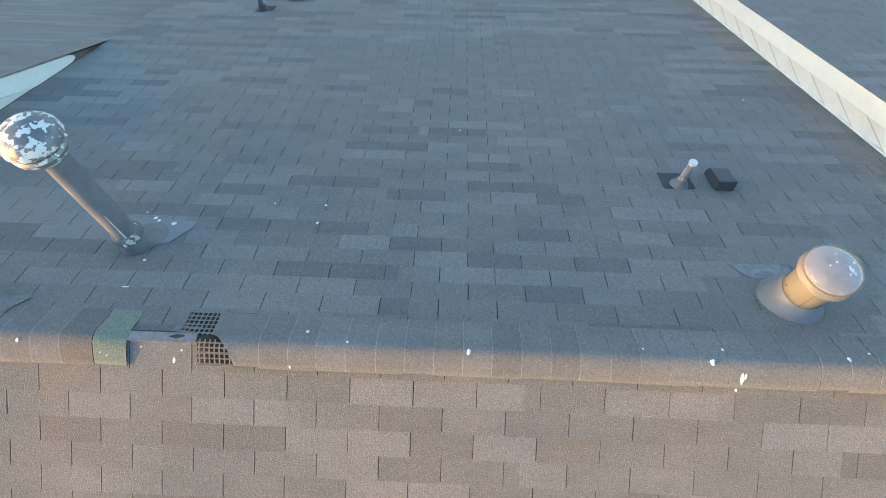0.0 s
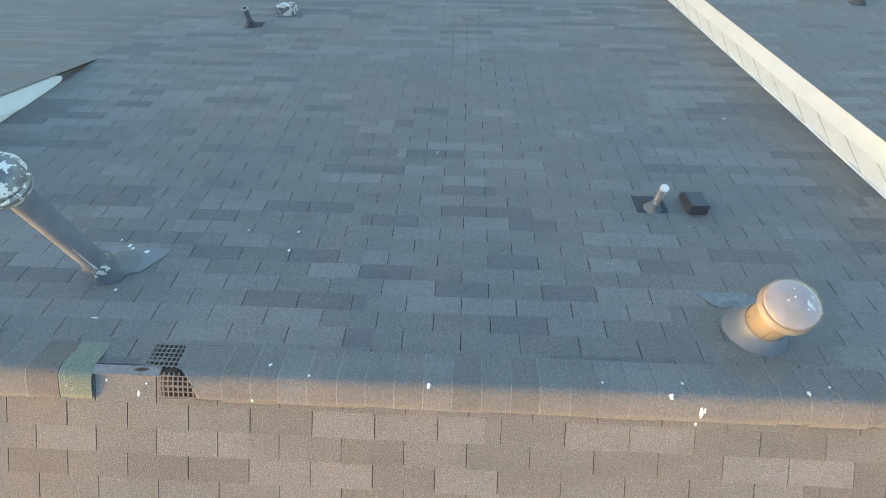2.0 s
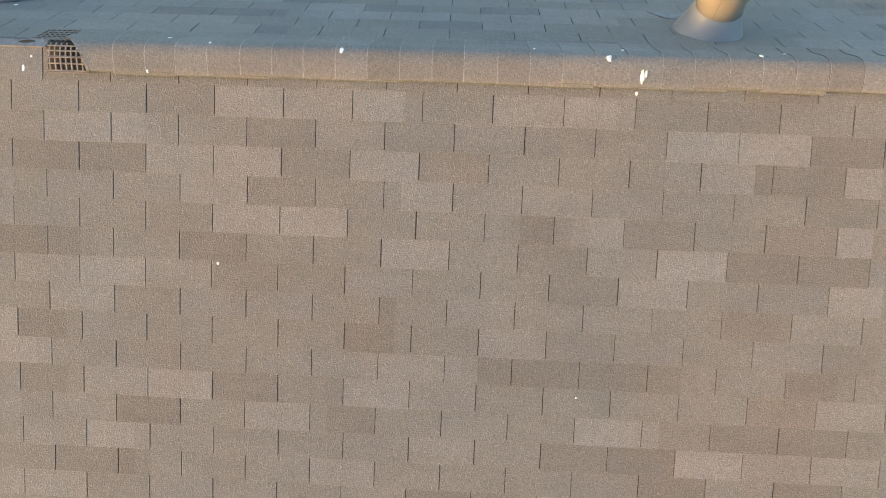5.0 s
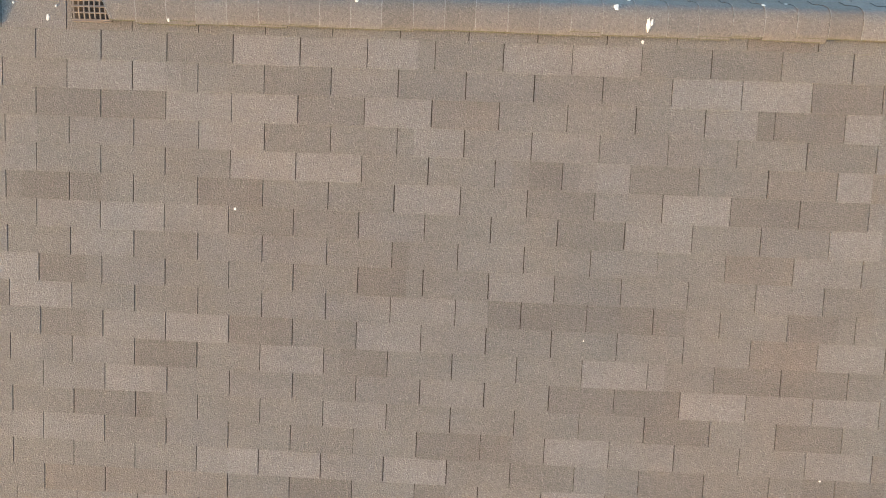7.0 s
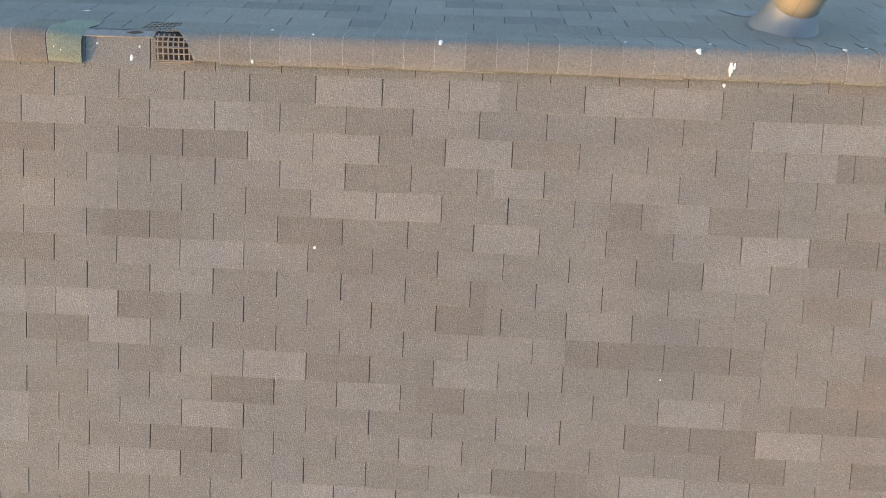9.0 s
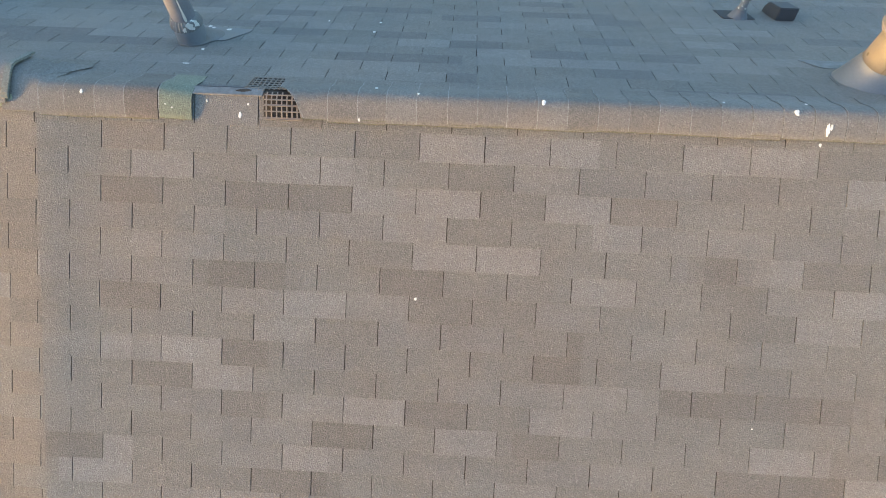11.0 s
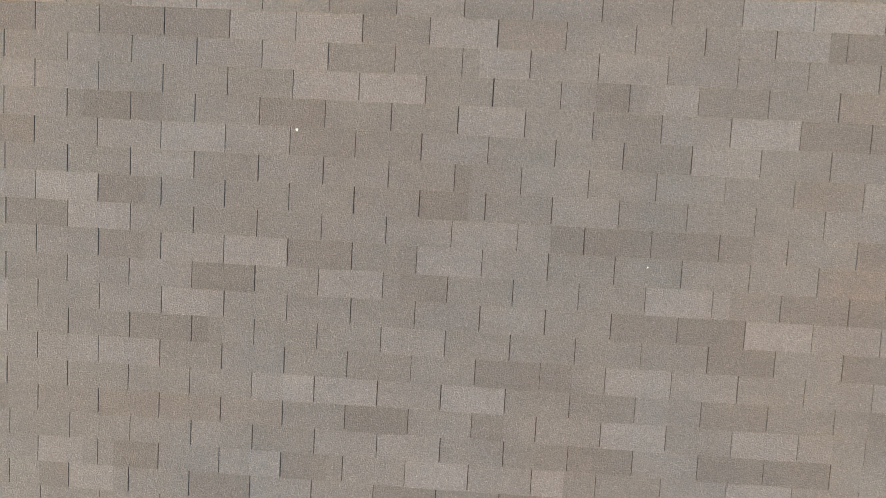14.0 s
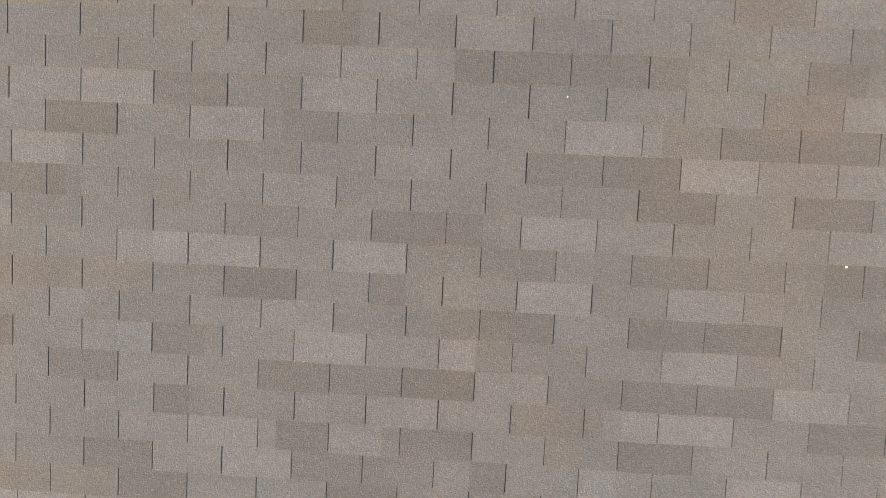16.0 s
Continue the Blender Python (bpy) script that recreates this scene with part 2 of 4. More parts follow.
wall("wall_left", (-10.2, yf + 0.35, 0), (-10.0, 12.0, 2.2))
wall("wall_left_back", (-10.0, 11.4, 0), (X_STEP, 11.6, 2.6))
wall("wall_right", (9.5, yf + 0.35, 0), (9.7, yb - 0.35, 3.2))

# ---- roof decks ----
X0, X1, SPLIT = -4.12, 3.645, -2.505
bm = bmesh.new()
prism(bm, [(0.02, -0.02), (-EAVE_F, -0.02), (-EAVE_F, -0.004), (0.005, -0.004)], SPLIT, X1 + 0.02)
bmesh.ops.transform(bm, matrix=FRONT, verts=bm.verts)
roof_front = tagged(part("roof_front", bm, FELT), "front roof slope of weathered grey-brown three-tab asphalt shingles", "roof", kind="structure")
bm = bmesh.new()
prism(bm, [(0.062, -0.03), (EAVE_B, -0.03), (EAVE_B, -0.004), (0.036, -0.004)], X0, X1 + 0.05)
bmesh.ops.transform(bm, matrix=BACK, verts=bm.verts)
roof_back = tagged(part("roof_back", bm, FELT), "shaded back roof slope of grey three-tab asphalt shingles", "roof", kind="structure")
# the neighbouring front slope leans a little to the left of the joint
SIDE = FRONT @ Matrix.Translation((SPLIT, 0, -0.0005)) @ Matrix.Rotation(radians(-3.6), 4, "Y")
bm = bmesh.new()
prism(bm, [(0.05, -0.02), (-EAVE_F, -0.02), (-EAVE_F, -0.004), (0.04, -0.004)], -7.0, 0.0)
bmesh.ops.transform(bm, matrix=SIDE, verts=bm.verts)
roof_side = tagged(part("roof_side", bm, FELT), "adjoining front roof slope of asphalt shingles, toned warm for the orange sunlight", "roof", kind="structure")

# ---- shingle tabs ----
rng = random.Random(7)
# darker and paler stretches of the front courses: course:from/to,... counted in tabs
STRETCHES = {
    "light": "2:-1/1.75,3/4.75 3:-6/-5,-4/-2.5,5/7 4:-2/0,1/2,6/6.75,8/8.5 5:-2/-1,1.25/2 6:-1/1,4.5/5,8/8.5 7:1/2,5/6 8:-3/-2,5/6,8/8.75 10:-6/-5.5,-5/-4 "
             "11:-5/-4.25 12:-2/-1,1/2 13:-1/0,4/5 14:-6/-5.5,-3/-2.25,6/7 15:-7.5/-6 16:4/5 17:-1.5/0,1/2 18:4/5,6/7 20:-5/-4.25,-1.5/-1,1/2,3/3.5,6/7 "
             "21:-5/-4.25,7/8 22:5.5/7 23:-1/0 24:5/5.5",
    "pale": "2:4.75/5 3:-2.5/-2.25,0/1 4:5.5/6 5:-5/-4.5,2/4 6:-5.5/-4,4.25/4.5 7:4/5 8:-4/-3,-2/-1 9:-4/-3,2/3,7/8 10:-5.5/-5,3/4 11:-4.25/-4,0.75/2.25 "
             "12:-3/-2,2/3,8/9 13:-5/-4.5,5/5.25 14:-4/-3,-2.25/-2,2/3,7/9 15:0/1 16:-4.5/-3,5/6,8/9 17:-2/-1.5,0/1 18:7/7.5 19:-3/-2.5,-1/1 20:-2/-1.5,0/1,2/3,8/9 "
             "21:-2/-1,3/4 22:-3.75/-3,2/4,5.25/5.5 23:-2/-1,0/0.25,1/1.75,3/4,6.25/7,8.5/9 24:-1/0,4/5,5.5/6 25:0/1,4/5 26:-2.25/-1,1/2",
    "dim": "2:-2/-1,5/7 3:-5/-4,-1/0,4/5 4:-5/-4,0/1 5:-1/0,7/8 6:3.25/3.5,5/6 7:-5/-4.75,-3.5/-3.25,3/4 8:-1/1,4/5 9:-3/-2,1.25/2 10:-3.25/-3,0/1,2/3,4/5,8/8.75 "
             "11:-3/-2,5.5/5.75,7.75/8 12:-3.25/-3,0/1 13:-6/-5,0/0.25,5.25/6,8/8.5 14:0/1 15:-6/-4,-2.75/-2.5,4/5 16:-3/-2,0/1,3.5/3.75 17:3/4,4.5/5,6/7,7.25/7.5 "
             "18:-5.5/-4,-1/0,2.5/2.75,8/9 19:-2/-1,2.5/3 20:-0.25/0,3.5/5,7/8 21:1/2,4/5,8.25/8.5 22:-0.5/-0.25,9/9.5 23:1.75/2,4.5/5 24:-3/-2,1/3 25:2/2.5,3/4,5/6",
    "dark": "3:7/8 4:-6/-5,-4/-2,6.75/8 6:3.5/4 7:-4.75/-3.5,-2/-1,6/8 8:-6/-5 9:1/1.25 10:-4/-3.25,1/1.75 11:-6/-5,2.5/5.5,7/7.75 12:-4/-3.25,-1/0 "
             "13:-3/-2,0.25/1,6/8 14:-7/-6,4/6 15:-4/-2.75,5/6,7/8 16:2/3.5 17:5/6,7.5/8.75 18:-5.75/-5.5,0/1,2/2.5 19:3/4,5/7,8/8.75 20:-3.75/-3,-1/-0.25 "
             "21:-5.5/-5,-3/-2,0/1,2/3,5/7,8.5/9 22:-1/-0.5,8/9 23:0.25/1,2/3,5/6 24:-2/-1 25:-2/-1,1/2",
}
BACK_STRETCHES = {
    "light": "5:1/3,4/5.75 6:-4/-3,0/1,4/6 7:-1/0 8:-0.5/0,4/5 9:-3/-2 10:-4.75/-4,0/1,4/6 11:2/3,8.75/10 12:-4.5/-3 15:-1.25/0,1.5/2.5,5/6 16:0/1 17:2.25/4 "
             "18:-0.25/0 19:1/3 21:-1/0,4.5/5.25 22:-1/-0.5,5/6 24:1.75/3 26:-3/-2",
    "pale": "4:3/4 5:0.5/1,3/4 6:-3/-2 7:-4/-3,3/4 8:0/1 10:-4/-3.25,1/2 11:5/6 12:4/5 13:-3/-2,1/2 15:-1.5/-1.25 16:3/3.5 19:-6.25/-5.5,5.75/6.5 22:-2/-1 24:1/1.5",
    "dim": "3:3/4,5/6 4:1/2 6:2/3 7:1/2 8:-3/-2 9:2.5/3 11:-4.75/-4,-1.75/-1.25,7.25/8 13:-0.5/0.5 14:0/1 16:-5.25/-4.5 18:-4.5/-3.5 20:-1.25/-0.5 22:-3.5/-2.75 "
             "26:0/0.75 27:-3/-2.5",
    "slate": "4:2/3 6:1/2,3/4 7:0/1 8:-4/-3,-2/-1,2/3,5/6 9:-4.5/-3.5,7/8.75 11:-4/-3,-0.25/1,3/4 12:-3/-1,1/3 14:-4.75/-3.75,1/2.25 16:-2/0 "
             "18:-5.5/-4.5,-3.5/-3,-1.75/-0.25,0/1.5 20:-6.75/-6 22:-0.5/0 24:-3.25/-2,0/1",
    "mid": "3:0.5/3,4/5,6/8.25 4:-0.25/1,4/8 5:0.25/0.5,5.75/8.75 6:-4.5/-4,-2/0,6/8.5 7:-4.25/-4,-3/-1,2/3,4/9.25 8:-4.75/-4,-1/-0.5,1/2,3/4,6/9 "
             "9:-3.5/-3,-2/2.5,3/7,8.75/9.75 10:-5.25/-4.75,-3.25/0,2/4,6/9.5 11:-5/-4.75,-3/-1.75,-1.25/-0.25,1/2,4/5,6/7.25,8/8.75,10/10.25 "
             "12:-5.5/-4.5,-1/1,3/4,5/10 13:-5.25/-3,-2/-0.5,0.5/1,2/10.75 14:-6/-4.75,-3.75/0,2.25/10.5 15:-5.75/-1.5,0/1.5,2.5/5,6/6.25,10.75/11.25 "
             "16:-6.25/-5.25,-4.5/-2,1/3,3.5/6 17:-6/2.25,4/6.5 18:-6.75/-5.5,-3/-1.75,1.5/6.25 19:-6.5/-6.25,-5.5/1,3/5.75,6.5/6.75 20:-7/-6.75,-6/-1.25,-0.5/6.5 "
             "21:-6.75/-1,0/4.5,5.25/7 22:-7.5/-3.5,-2.75/-2,0/5,6/6.75 23:-3/7.25 24:-3.5/-3.25,-2/0,1.5/1.75,3/7 25:-3.25/7.5 26:-3.75/-3,-2/0,0.75/7 "
             "27:-3.5/-3,-2.5/7.75 28:-4/7.25 29:-3.5/8 30:-4.25/7.5 31:-3.75/8.25 32:-4.5/7.75 33:-4/8.5 34:2.5/8",
}


def spread(stretches):
    """The tone of each quarter tab, by quarter and course."""
    tones = {}
    for tone, text in stretches.items():
        for course in text.split():
            j, spans = course.split(":")
            for span in spans.split(","):
                q0, q1 = (round(4 * float(q)) for q in span.split("/"))
                for q in range(q0, q1):
                    tones[q, int(j)] = tone
    return tones


def tab_mesh(bm, w, length, cut=0.0027, lift=0.0, seed=0, slots=(0, 0, 0, 0)):
    """One tab: butt edge at y = 0, head at y = length, centred on x; the head tucks under the next course."""
    r = random.Random(seed)
    lead, tail = cut * r.uniform(0.55, 1.1), cut * r.uniform(0.55, 1.1)      # the cut-out's halves are not cut alike
    xs = [-w / 2 + lead + (w - lead - tail) * k / 4 for k in range(5)]
    top, bot = [], []
    for k, x in enumerate(xs):
        wob = r.uniform(-0.0012, 0.0012)
        up = r.uniform(0, 0.0008) + (lift if 0 < k < 4 else lift * 0.6)
        bot.append((bm.verts.new((x, wob, 0.0012 + up)), bm.verts.new((x, length, -0.0030))))
        top.append((bm.verts.new((x, wob + 0.0006, 0.0052 + up)), bm.verts.new((x, length, 0.0010))))
    fs = []
    for k in range(4):
        fs.append(bm.faces.new((top[k][0], top[k + 1][0], top[k + 1][1], top[k][1])))
        fs.append(bm.faces.new((bot[k][0], bot[k + 1][0], top[k + 1][0], top[k][0])))
    fs.append(bm.faces.new((bot[0][1], bot[0][0], top[0][0], top[0][1])))
    fs.append(bm.faces.new((bot[4][0], bot[4][1], top[4][1], top[4][0])))
    for k, f in enumerate(fs):
        f.material_index = slots[min(3, k // 2) if k < 8 else (0 if k == 8 else 3)]
    return bm


TONE_NAMES = list(TONES)
TAB_MESH = {}


def tab_of(tones, variant, w, length):
    """A tab's mesh, shared by all tabs of that size and variant whose quarters have these tones."""
    key = (tones, variant, round(w, 4), round(length, 4))
    if key not in TAB_MESH:
        used = sorted(set(tones))
        bm = tab_mesh(bmesh.new(), w, length, seed=variant, lift=0.0015 if variant == 4 else 0.0, slots=[used.index(t) for t in tones])
        TAB_MESH[key] = mesh_of("shingle", bm, [SHINGLE[t] for t in used])
    return TAB_MESH[key]


def runs(count, weights):
    """Tones along a course by quarters of a tab: stretches that mostly end at a cut-out, some in the middle of a tab."""
    out = []
    while len(out) < count:
        n = rng.choice((4, 4, 8, 8, 12)) if rng.random() < 0.65 else rng.randrange(3, 11)
        if rng.random() < 0.6:
            n += -(len(out) + n) % 4
        out += [rng.choices(TONE_NAMES[:len(weights)], weights)[0]] * n
    return out[:count]


def lay(owner, plane, sign, rows, first_row, v0, u0, lo, hi, weights, detail, known=None, odd_half=False, bend=None, tab=TAB, row=ROW, skew=0.0, lean=0.0, drift={}, sag={}, least=0.05, plain_rest=True):
    """Lay courses on a plane. Course j ends at v0 + row * j; its cut-outs alternate by half a tab.
    sign: -1 where the slope falls to local -y, +1 where it falls to +y. detail(u, j): whether the tab is a piece of its own.
    skew: how much lower each next tab of a course lies; lean: how far each next course is moved along; drift, sag: single courses laid off the line.
    known: tones of single quarter tabs; plain_rest: whether the other tabs of those courses keep to the middle tones."""
    verts, faces, mats = [], [], []
    tmp = {}
    for j in range(first_row, rows):
        half = 0.5 if (j % 2 == 0) != odd_half else 0.0
        k0, k1 = math.floor((lo - u0) / tab) - 2, math.ceil((hi - u0) / tab) + 2
        tones = runs(4 * (k1 - k0 + 1), weights)
        shift = lean * j + drift.get(j, rng.uniform(-0.004, 0.004))
        for k in range(k0, k1 + 1):
            a, b = u0 + tab * (k - half) + shift, u0 + tab * (k + 1 - half) + shift
            a, b = max(a, lo), min(b, hi)
            if b < lo + least or a > hi - least:
                continue
            a, b = (lo if a < lo + least else a), (hi if b > hi - least else b)
            quarters = tones[4 * (k - k0):4 * (k - k0) + 4]
            if known:
                rest = [t if j > 23 or not plain_rest or t in ("mid", "warm", "cool") else "mid" for t in quarters]
                quarters = [known.get((4 * k + q, j), t) for q, t in enumerate(rest)]
            quarters = tuple(quarters)
            v = v0 + row * j + skew * (k - half + 0.5) + sag.get(j, 0.0) + rng.uniform(-0.0015, 0.0015)
            length = v - 0.003 if j == first_row else min(row + 0.006, v - 0.003)
            m = Matrix.Translation(((a + b) / 2, sign * v, 0))
            if sign > 0:
                m = m @ Matrix.Rotation(math.pi, 4, "Z")
                quarters = quarters[::-1]
            m = m @ Matrix.Rotation(sign * 0.5 * (skew / tab - lean / row) + rng.uniform(-0.0025, 0.0025), 4, "Z")
            variant = 4 if rng.random() < 0.06 else rng.randrange(4)
            if b - a > tab - 0.001 and abs(length - row - 0.006) < 0.001 and detail(a, j):
                ob = new("shingle", tab_of(quarters, variant, tab, row + 0.006))
                ob.parent = owner
                ob.matrix_world = plane @ m
            else:
                key = (round(b - a, 4), variant, round(length, 3))
                if key not in tmp:
                    bm = bmesh.new()
                    tab_mesh(bm, b - a, length, seed=variant, lift=0.0015 if variant == 4 else 0.0, slots=(0, 1, 2, 3))
                    bm.verts.index_update()
                    tmp[key] = ([v.co.copy() for v in bm.verts], [[v.index for v in f.verts] for f in bm.faces], [f.material_index for f in bm.faces])
                    bm.free()
                base = len(verts)
                vs, fs, slots = tmp[key]
                full = plane @ m
                if bend:
                    verts += [plane @ (q + Vector((0, 0, bend(q.x)))) for q in (m @ v for v in vs)]
                else:
                    verts += [full @ v for v in vs]
                faces += [[base + i for i in f] for f in fs]
                mats += [TONE_NAMES.index(quarters[q]) for q in slots]
    me = bpy.data.meshes.new("shingle_field")
    me.from_pydata(verts, [], faces)
    for t in TONE_NAMES:
        me.materials.append(SHINGLE_FIELD[t])
    me.polygons.foreach_set("material_index", mats)
    me.update()
    ob = new("shingle_field", me)
    ob.parent = owner
    ob.matrix_parent_inverse = owner.matrix_world.inverted()
    return tagged(ob, "further courses of the same shingles", kind="stuff")


# ---- raised neighbouring roof beyond the white rake ----
RX, RS = 3.652, 0.040                         # the rake wall stands at x = RX - RS * y
TURN = Matrix.Translation((RX, 0, 0)) @ Matrix.Rotation(math.atan(RS), 4, "Z")   # local: y along the wall, x out over the raised roof
PEAK, LOW = 1.00, 9.2                        # where along the wall its ridge and eave lie


def rake(y, h):
    return H - y * TAN_B + h


bm = bmesh.new()
prism(bm, [(PEAK, rake(PEAK, -0.3)), (PEAK + 0.1, rake(PEAK, -0.3)), (LOW, rake(LOW, -0.3)), (LOW, rake(LOW, 0.24)), (PEAK, rake(PEAK, 0.24))], 0.0, 0.12)
bmesh.ops.transform(bm, matrix=TURN, verts=bm.verts)
wall_rake = tagged(part("wall_rake", bm, SIDING), "strip of white lap-sided wall below the raised rake", "wall", kind="structure")
# lap courses: level boards, each clipped to the strip between flashing and frieze
LAP = 0.18
k = 0
top0, low0 = H - 0.31 + LAP, rake(LOW, 0.03)
z = top0
while z > low0 - LAP:
    # the part of this level board that lies between h = 0.02 and h = 0.215
    ys = lambda zz, h: (H + h - zz) / TAN_B
    pts = [(ys(z, 0.02), z), (ys(z, 0.220), z), (ys(z - LAP, 0.220), z - LAP), (ys(z - LAP, 0.02), z - LAP)]
    pts = [(max(y, PEAK + 0.03), zz) for y, zz in pts]
    if pts[2][0] > PEAK + 0.06 and pts[2][0] < LOW:
        bm = bmesh.new()
        a = [bm.verts.new((-0.004 - (0.026 if zz < z else 0.0), y, zz)) for y, zz in pts]
        b = [bm.verts.new((0.004, y, zz)) for y, zz in pts]
        bm.faces.new(a)
        bm.faces.new(b[::-1])
        for i in range(4):
            bm.faces.new((a[i], b[i], b[(i + 1) % 4], a[(i + 1) % 4]))
        bmesh.ops.recalc_face_normals(bm, faces=bm.faces)
        bmesh.ops.transform(bm, matrix=TURN, verts=bm.verts)
        part("siding_board", bm, SIDING, wall_rake)
        if pts[2][0] - pts[3][0] > 0.3:
            # bead coloured as the shadow under this board's lower edge
            bm = bmesh.new()
            box(bm, (-0.034, pts[3][0] + 0.03, z - LAP - 0.003), (-0.02, pts[2][0], z - LAP + 0.001))
            bmesh.ops.transform(bm, matrix=TURN, verts=bm.verts)
            part("lap_edge", bm, LAP_SHADE, wall_rake)
    z -= LAP


def strip(name, h0, h1, x0, x1, y0, y1, mat, parent, label=""):
    bm = bmesh.new()
    prism(bm, [(y0, rake(y0, h0)), (y1, rake(y1, h0)), (y1, rake(y1, h1)), (y0, rake(y0, h1))], x0, x1)
    bmesh.ops.bevel(bm, geom=bm.edges[:], offset=0.003, segments=1, affect="EDGES")
    bmesh.ops.transform(bm, matrix=TURN, verts=bm.verts)
    return part(name, bm, mat, parent, label)


strip("rake_fascia", 0.215, 0.401, -0.06, 0.0, PEAK, LOW, WHITE, wall_rake, "bright white rake fascia board")
strip("step_flashing", 0.010, 0.030, -0.040, 0.0, PEAK + 0.05, LOW, WHITE, wall_rake, "thin white metal base flashing")
bm = bmesh.new()
d = Vector((0, -math.cos(A), -math.sin(A)))
pk = Vector((0, PEAK, rake(PEAK, 0.380)))
lowend = 0.36
prism(bm, [(pk.y, pk.z), (pk.y + lowend * d.y, pk.z + lowend * d.z), (pk.y + lowend * d.y + 0.10, pk.z + lowend * d.z - 0.06), (pk.y + 0.10, pk.z - 0.19)], -0.055, 0.0)
bmesh.ops.bevel(bm, geom=bm.edges[:], offset=0.003, segments=1, affect="EDGES")
bmesh.ops.transform(bm, matrix=TURN, verts=bm.verts)
part("front_rake_fascia", bm, WHITE, wall_rake, "white rake fascia turning down the front")

bm = bmesh.new()
box(bm, (0, 0, -0.003), (0.012, 0.22, 0.003), TURN @ Matrix.Translation((-0.04, PEAK + 0.05, rake(PEAK + 0.05, 0.200))) @ Matrix.Rotation(-1.15, 4, "X"), 0.002)
part("end_channel", bm, PLATE_DARK, wall_rake, "dark end lip of the siding")

RAISED = TURN @ Matrix.Translation((0, PEAK, rake(PEAK, 0.400))) @ Matrix.Rotation(-B, 4, "X")
bm = bmesh.new()
prism(bm, [(-0.02, -0.02), (8.9, -0.02), (8.9, -0.004), (0.0, -0.004)], -0.01, 6.5)
bmesh.ops.transform(bm, matrix=RAISED, verts=bm.verts)
roof_raised = tagged(part("roof_raised", bm, FELT), "raised neighbouring roof slope of grey asphalt shingles", "roof", kind="structure")
RAISED_F = TURN @ Matrix.Translation((0, PEAK, rake(PEAK, 0.400))) @ Matrix.Rotation(A, 4, "X")
bm = bmesh.new()
prism(bm, [(0.0, -0.02), (-5.6, -0.02), (-5.6, -0.004), (0.0, -0.004)], -0.055, 6.5)
bmesh.ops.transform(bm, matrix=RAISED_F, verts=bm.verts)
roof_raised_front = tagged(part("roof_raised_front", bm, FELT), "sunlit front slope of the raised neighbouring roof", "roof", kind="structure")

# ---- steeper neighbouring roof on the left, with its white rake ----
LX, LP = -4.13, math.radians(31.1)
LY, LZ = 1.35, H - 0.08                      # its ridge
STEEP = Matrix.Translation((LX, LY, LZ)) @ Matrix.Rotation(-LP, 4, "X")
bm = bmesh.new()
prism(bm, [(0.0, -0.03), (12.6, -0.03), (12.6, -0.004), (0.0, -0.004)], -6.5, -0.025)
bmesh.ops.transform(bm, matrix=STEEP, verts=bm.verts)
roof_steep = tagged(part("roof_steep", bm, FELT), "steeper neighbouring roof slope of grey asphalt shingles", "roof", kind="structure")


def steep_z(y):
    return LZ - (y - LY) * math.tan(LP)


def left_board(name, pts, x0, x1, mat, parent, label, bevel=0.003):
    bm = bmesh.new()
    prism(bm, pts, x0, x1)
    if bevel:
        bmesh.ops.bevel(bm, geom=bm.edges[:], offset=bevel, segments=2, affect="EDGES")
    return part(name, bm, mat, parent, label)


# grey puts the shadow gap below the roof edge into the wall's colour
bm = bmesh.new()
prism(bm, [(LY, LZ - 0.03), (4.1, steep_z(4.1) - 0.03), (LY, back_z(LY) - 0.02)], LX - 0.1, LX - 0.03)
wall_left_rake = tagged(part("wall_left_rake", bm, LEAD), "rake wall below the steeper roof, coloured grey as the shaded gap past the board", "wall", kind="structure")
left_board("rake_fascia", [(LY, steep_z(LY) - 0.008), (3.47, steep_z(3.47) - 0.020), (3.525, steep_z(3.525) - 0.045), (3.515, back_z(3.515) + 0.036), (3.46, back_z(3.46) + 0.012),
                           (3.29, back_z(3.29) + 0.006), (2.86, back_z(2.86) + 0.006), (2.47, back_z(2.47) + 0.098), (LY, back_z(LY) + 0.36)],
           LX - 0.02, LX + 0.012, WHITE, wall_left_rake, "white tapered rake board with a rounded tip")
left_board("step_flashing", [(LY, back_z(LY) + 0.004), (2.87, back_z(2.87) + 0.004), (2.84, back_z(2.84) + 0.012), (2.47, back_z(2.47) + 0.090), (LY, back_z(LY) + 0.352)],
           LX - 0.028, LX + 0.002, SIDING, wall_left_rake, "white base flashing below the rake board")
# low saddle between the front ridge and the steeper roof
bm = bmesh.new()
prism(bm, [(0.0, H - 0.04), (LY + 0.05, LZ - 0.03), (LY + 0.05, LZ - 0.08), (0.0, H - 0.09)], -10.0, X0 - 0.01)
roof_saddle = tagged(part("roof_saddle", bm, FELT), "low saddle roof of grey shingles behind the neighbouring ridge", "roof", kind="structure")

# ---- ridge caps over the ridge vent ----
def crest(y):
    """Height of the cap's outer face over the ridge line's level."""
    k = 0.034
    y += 0.009                       # the crown sits a little to the front
    s = -k * math.log(math.exp(-y * TAN_A / k) + math.exp(y * TAN_B / k))
    return s + 0.045 - min(0.034, 0.030 * (abs(y) / 0.125) ** 1.5)


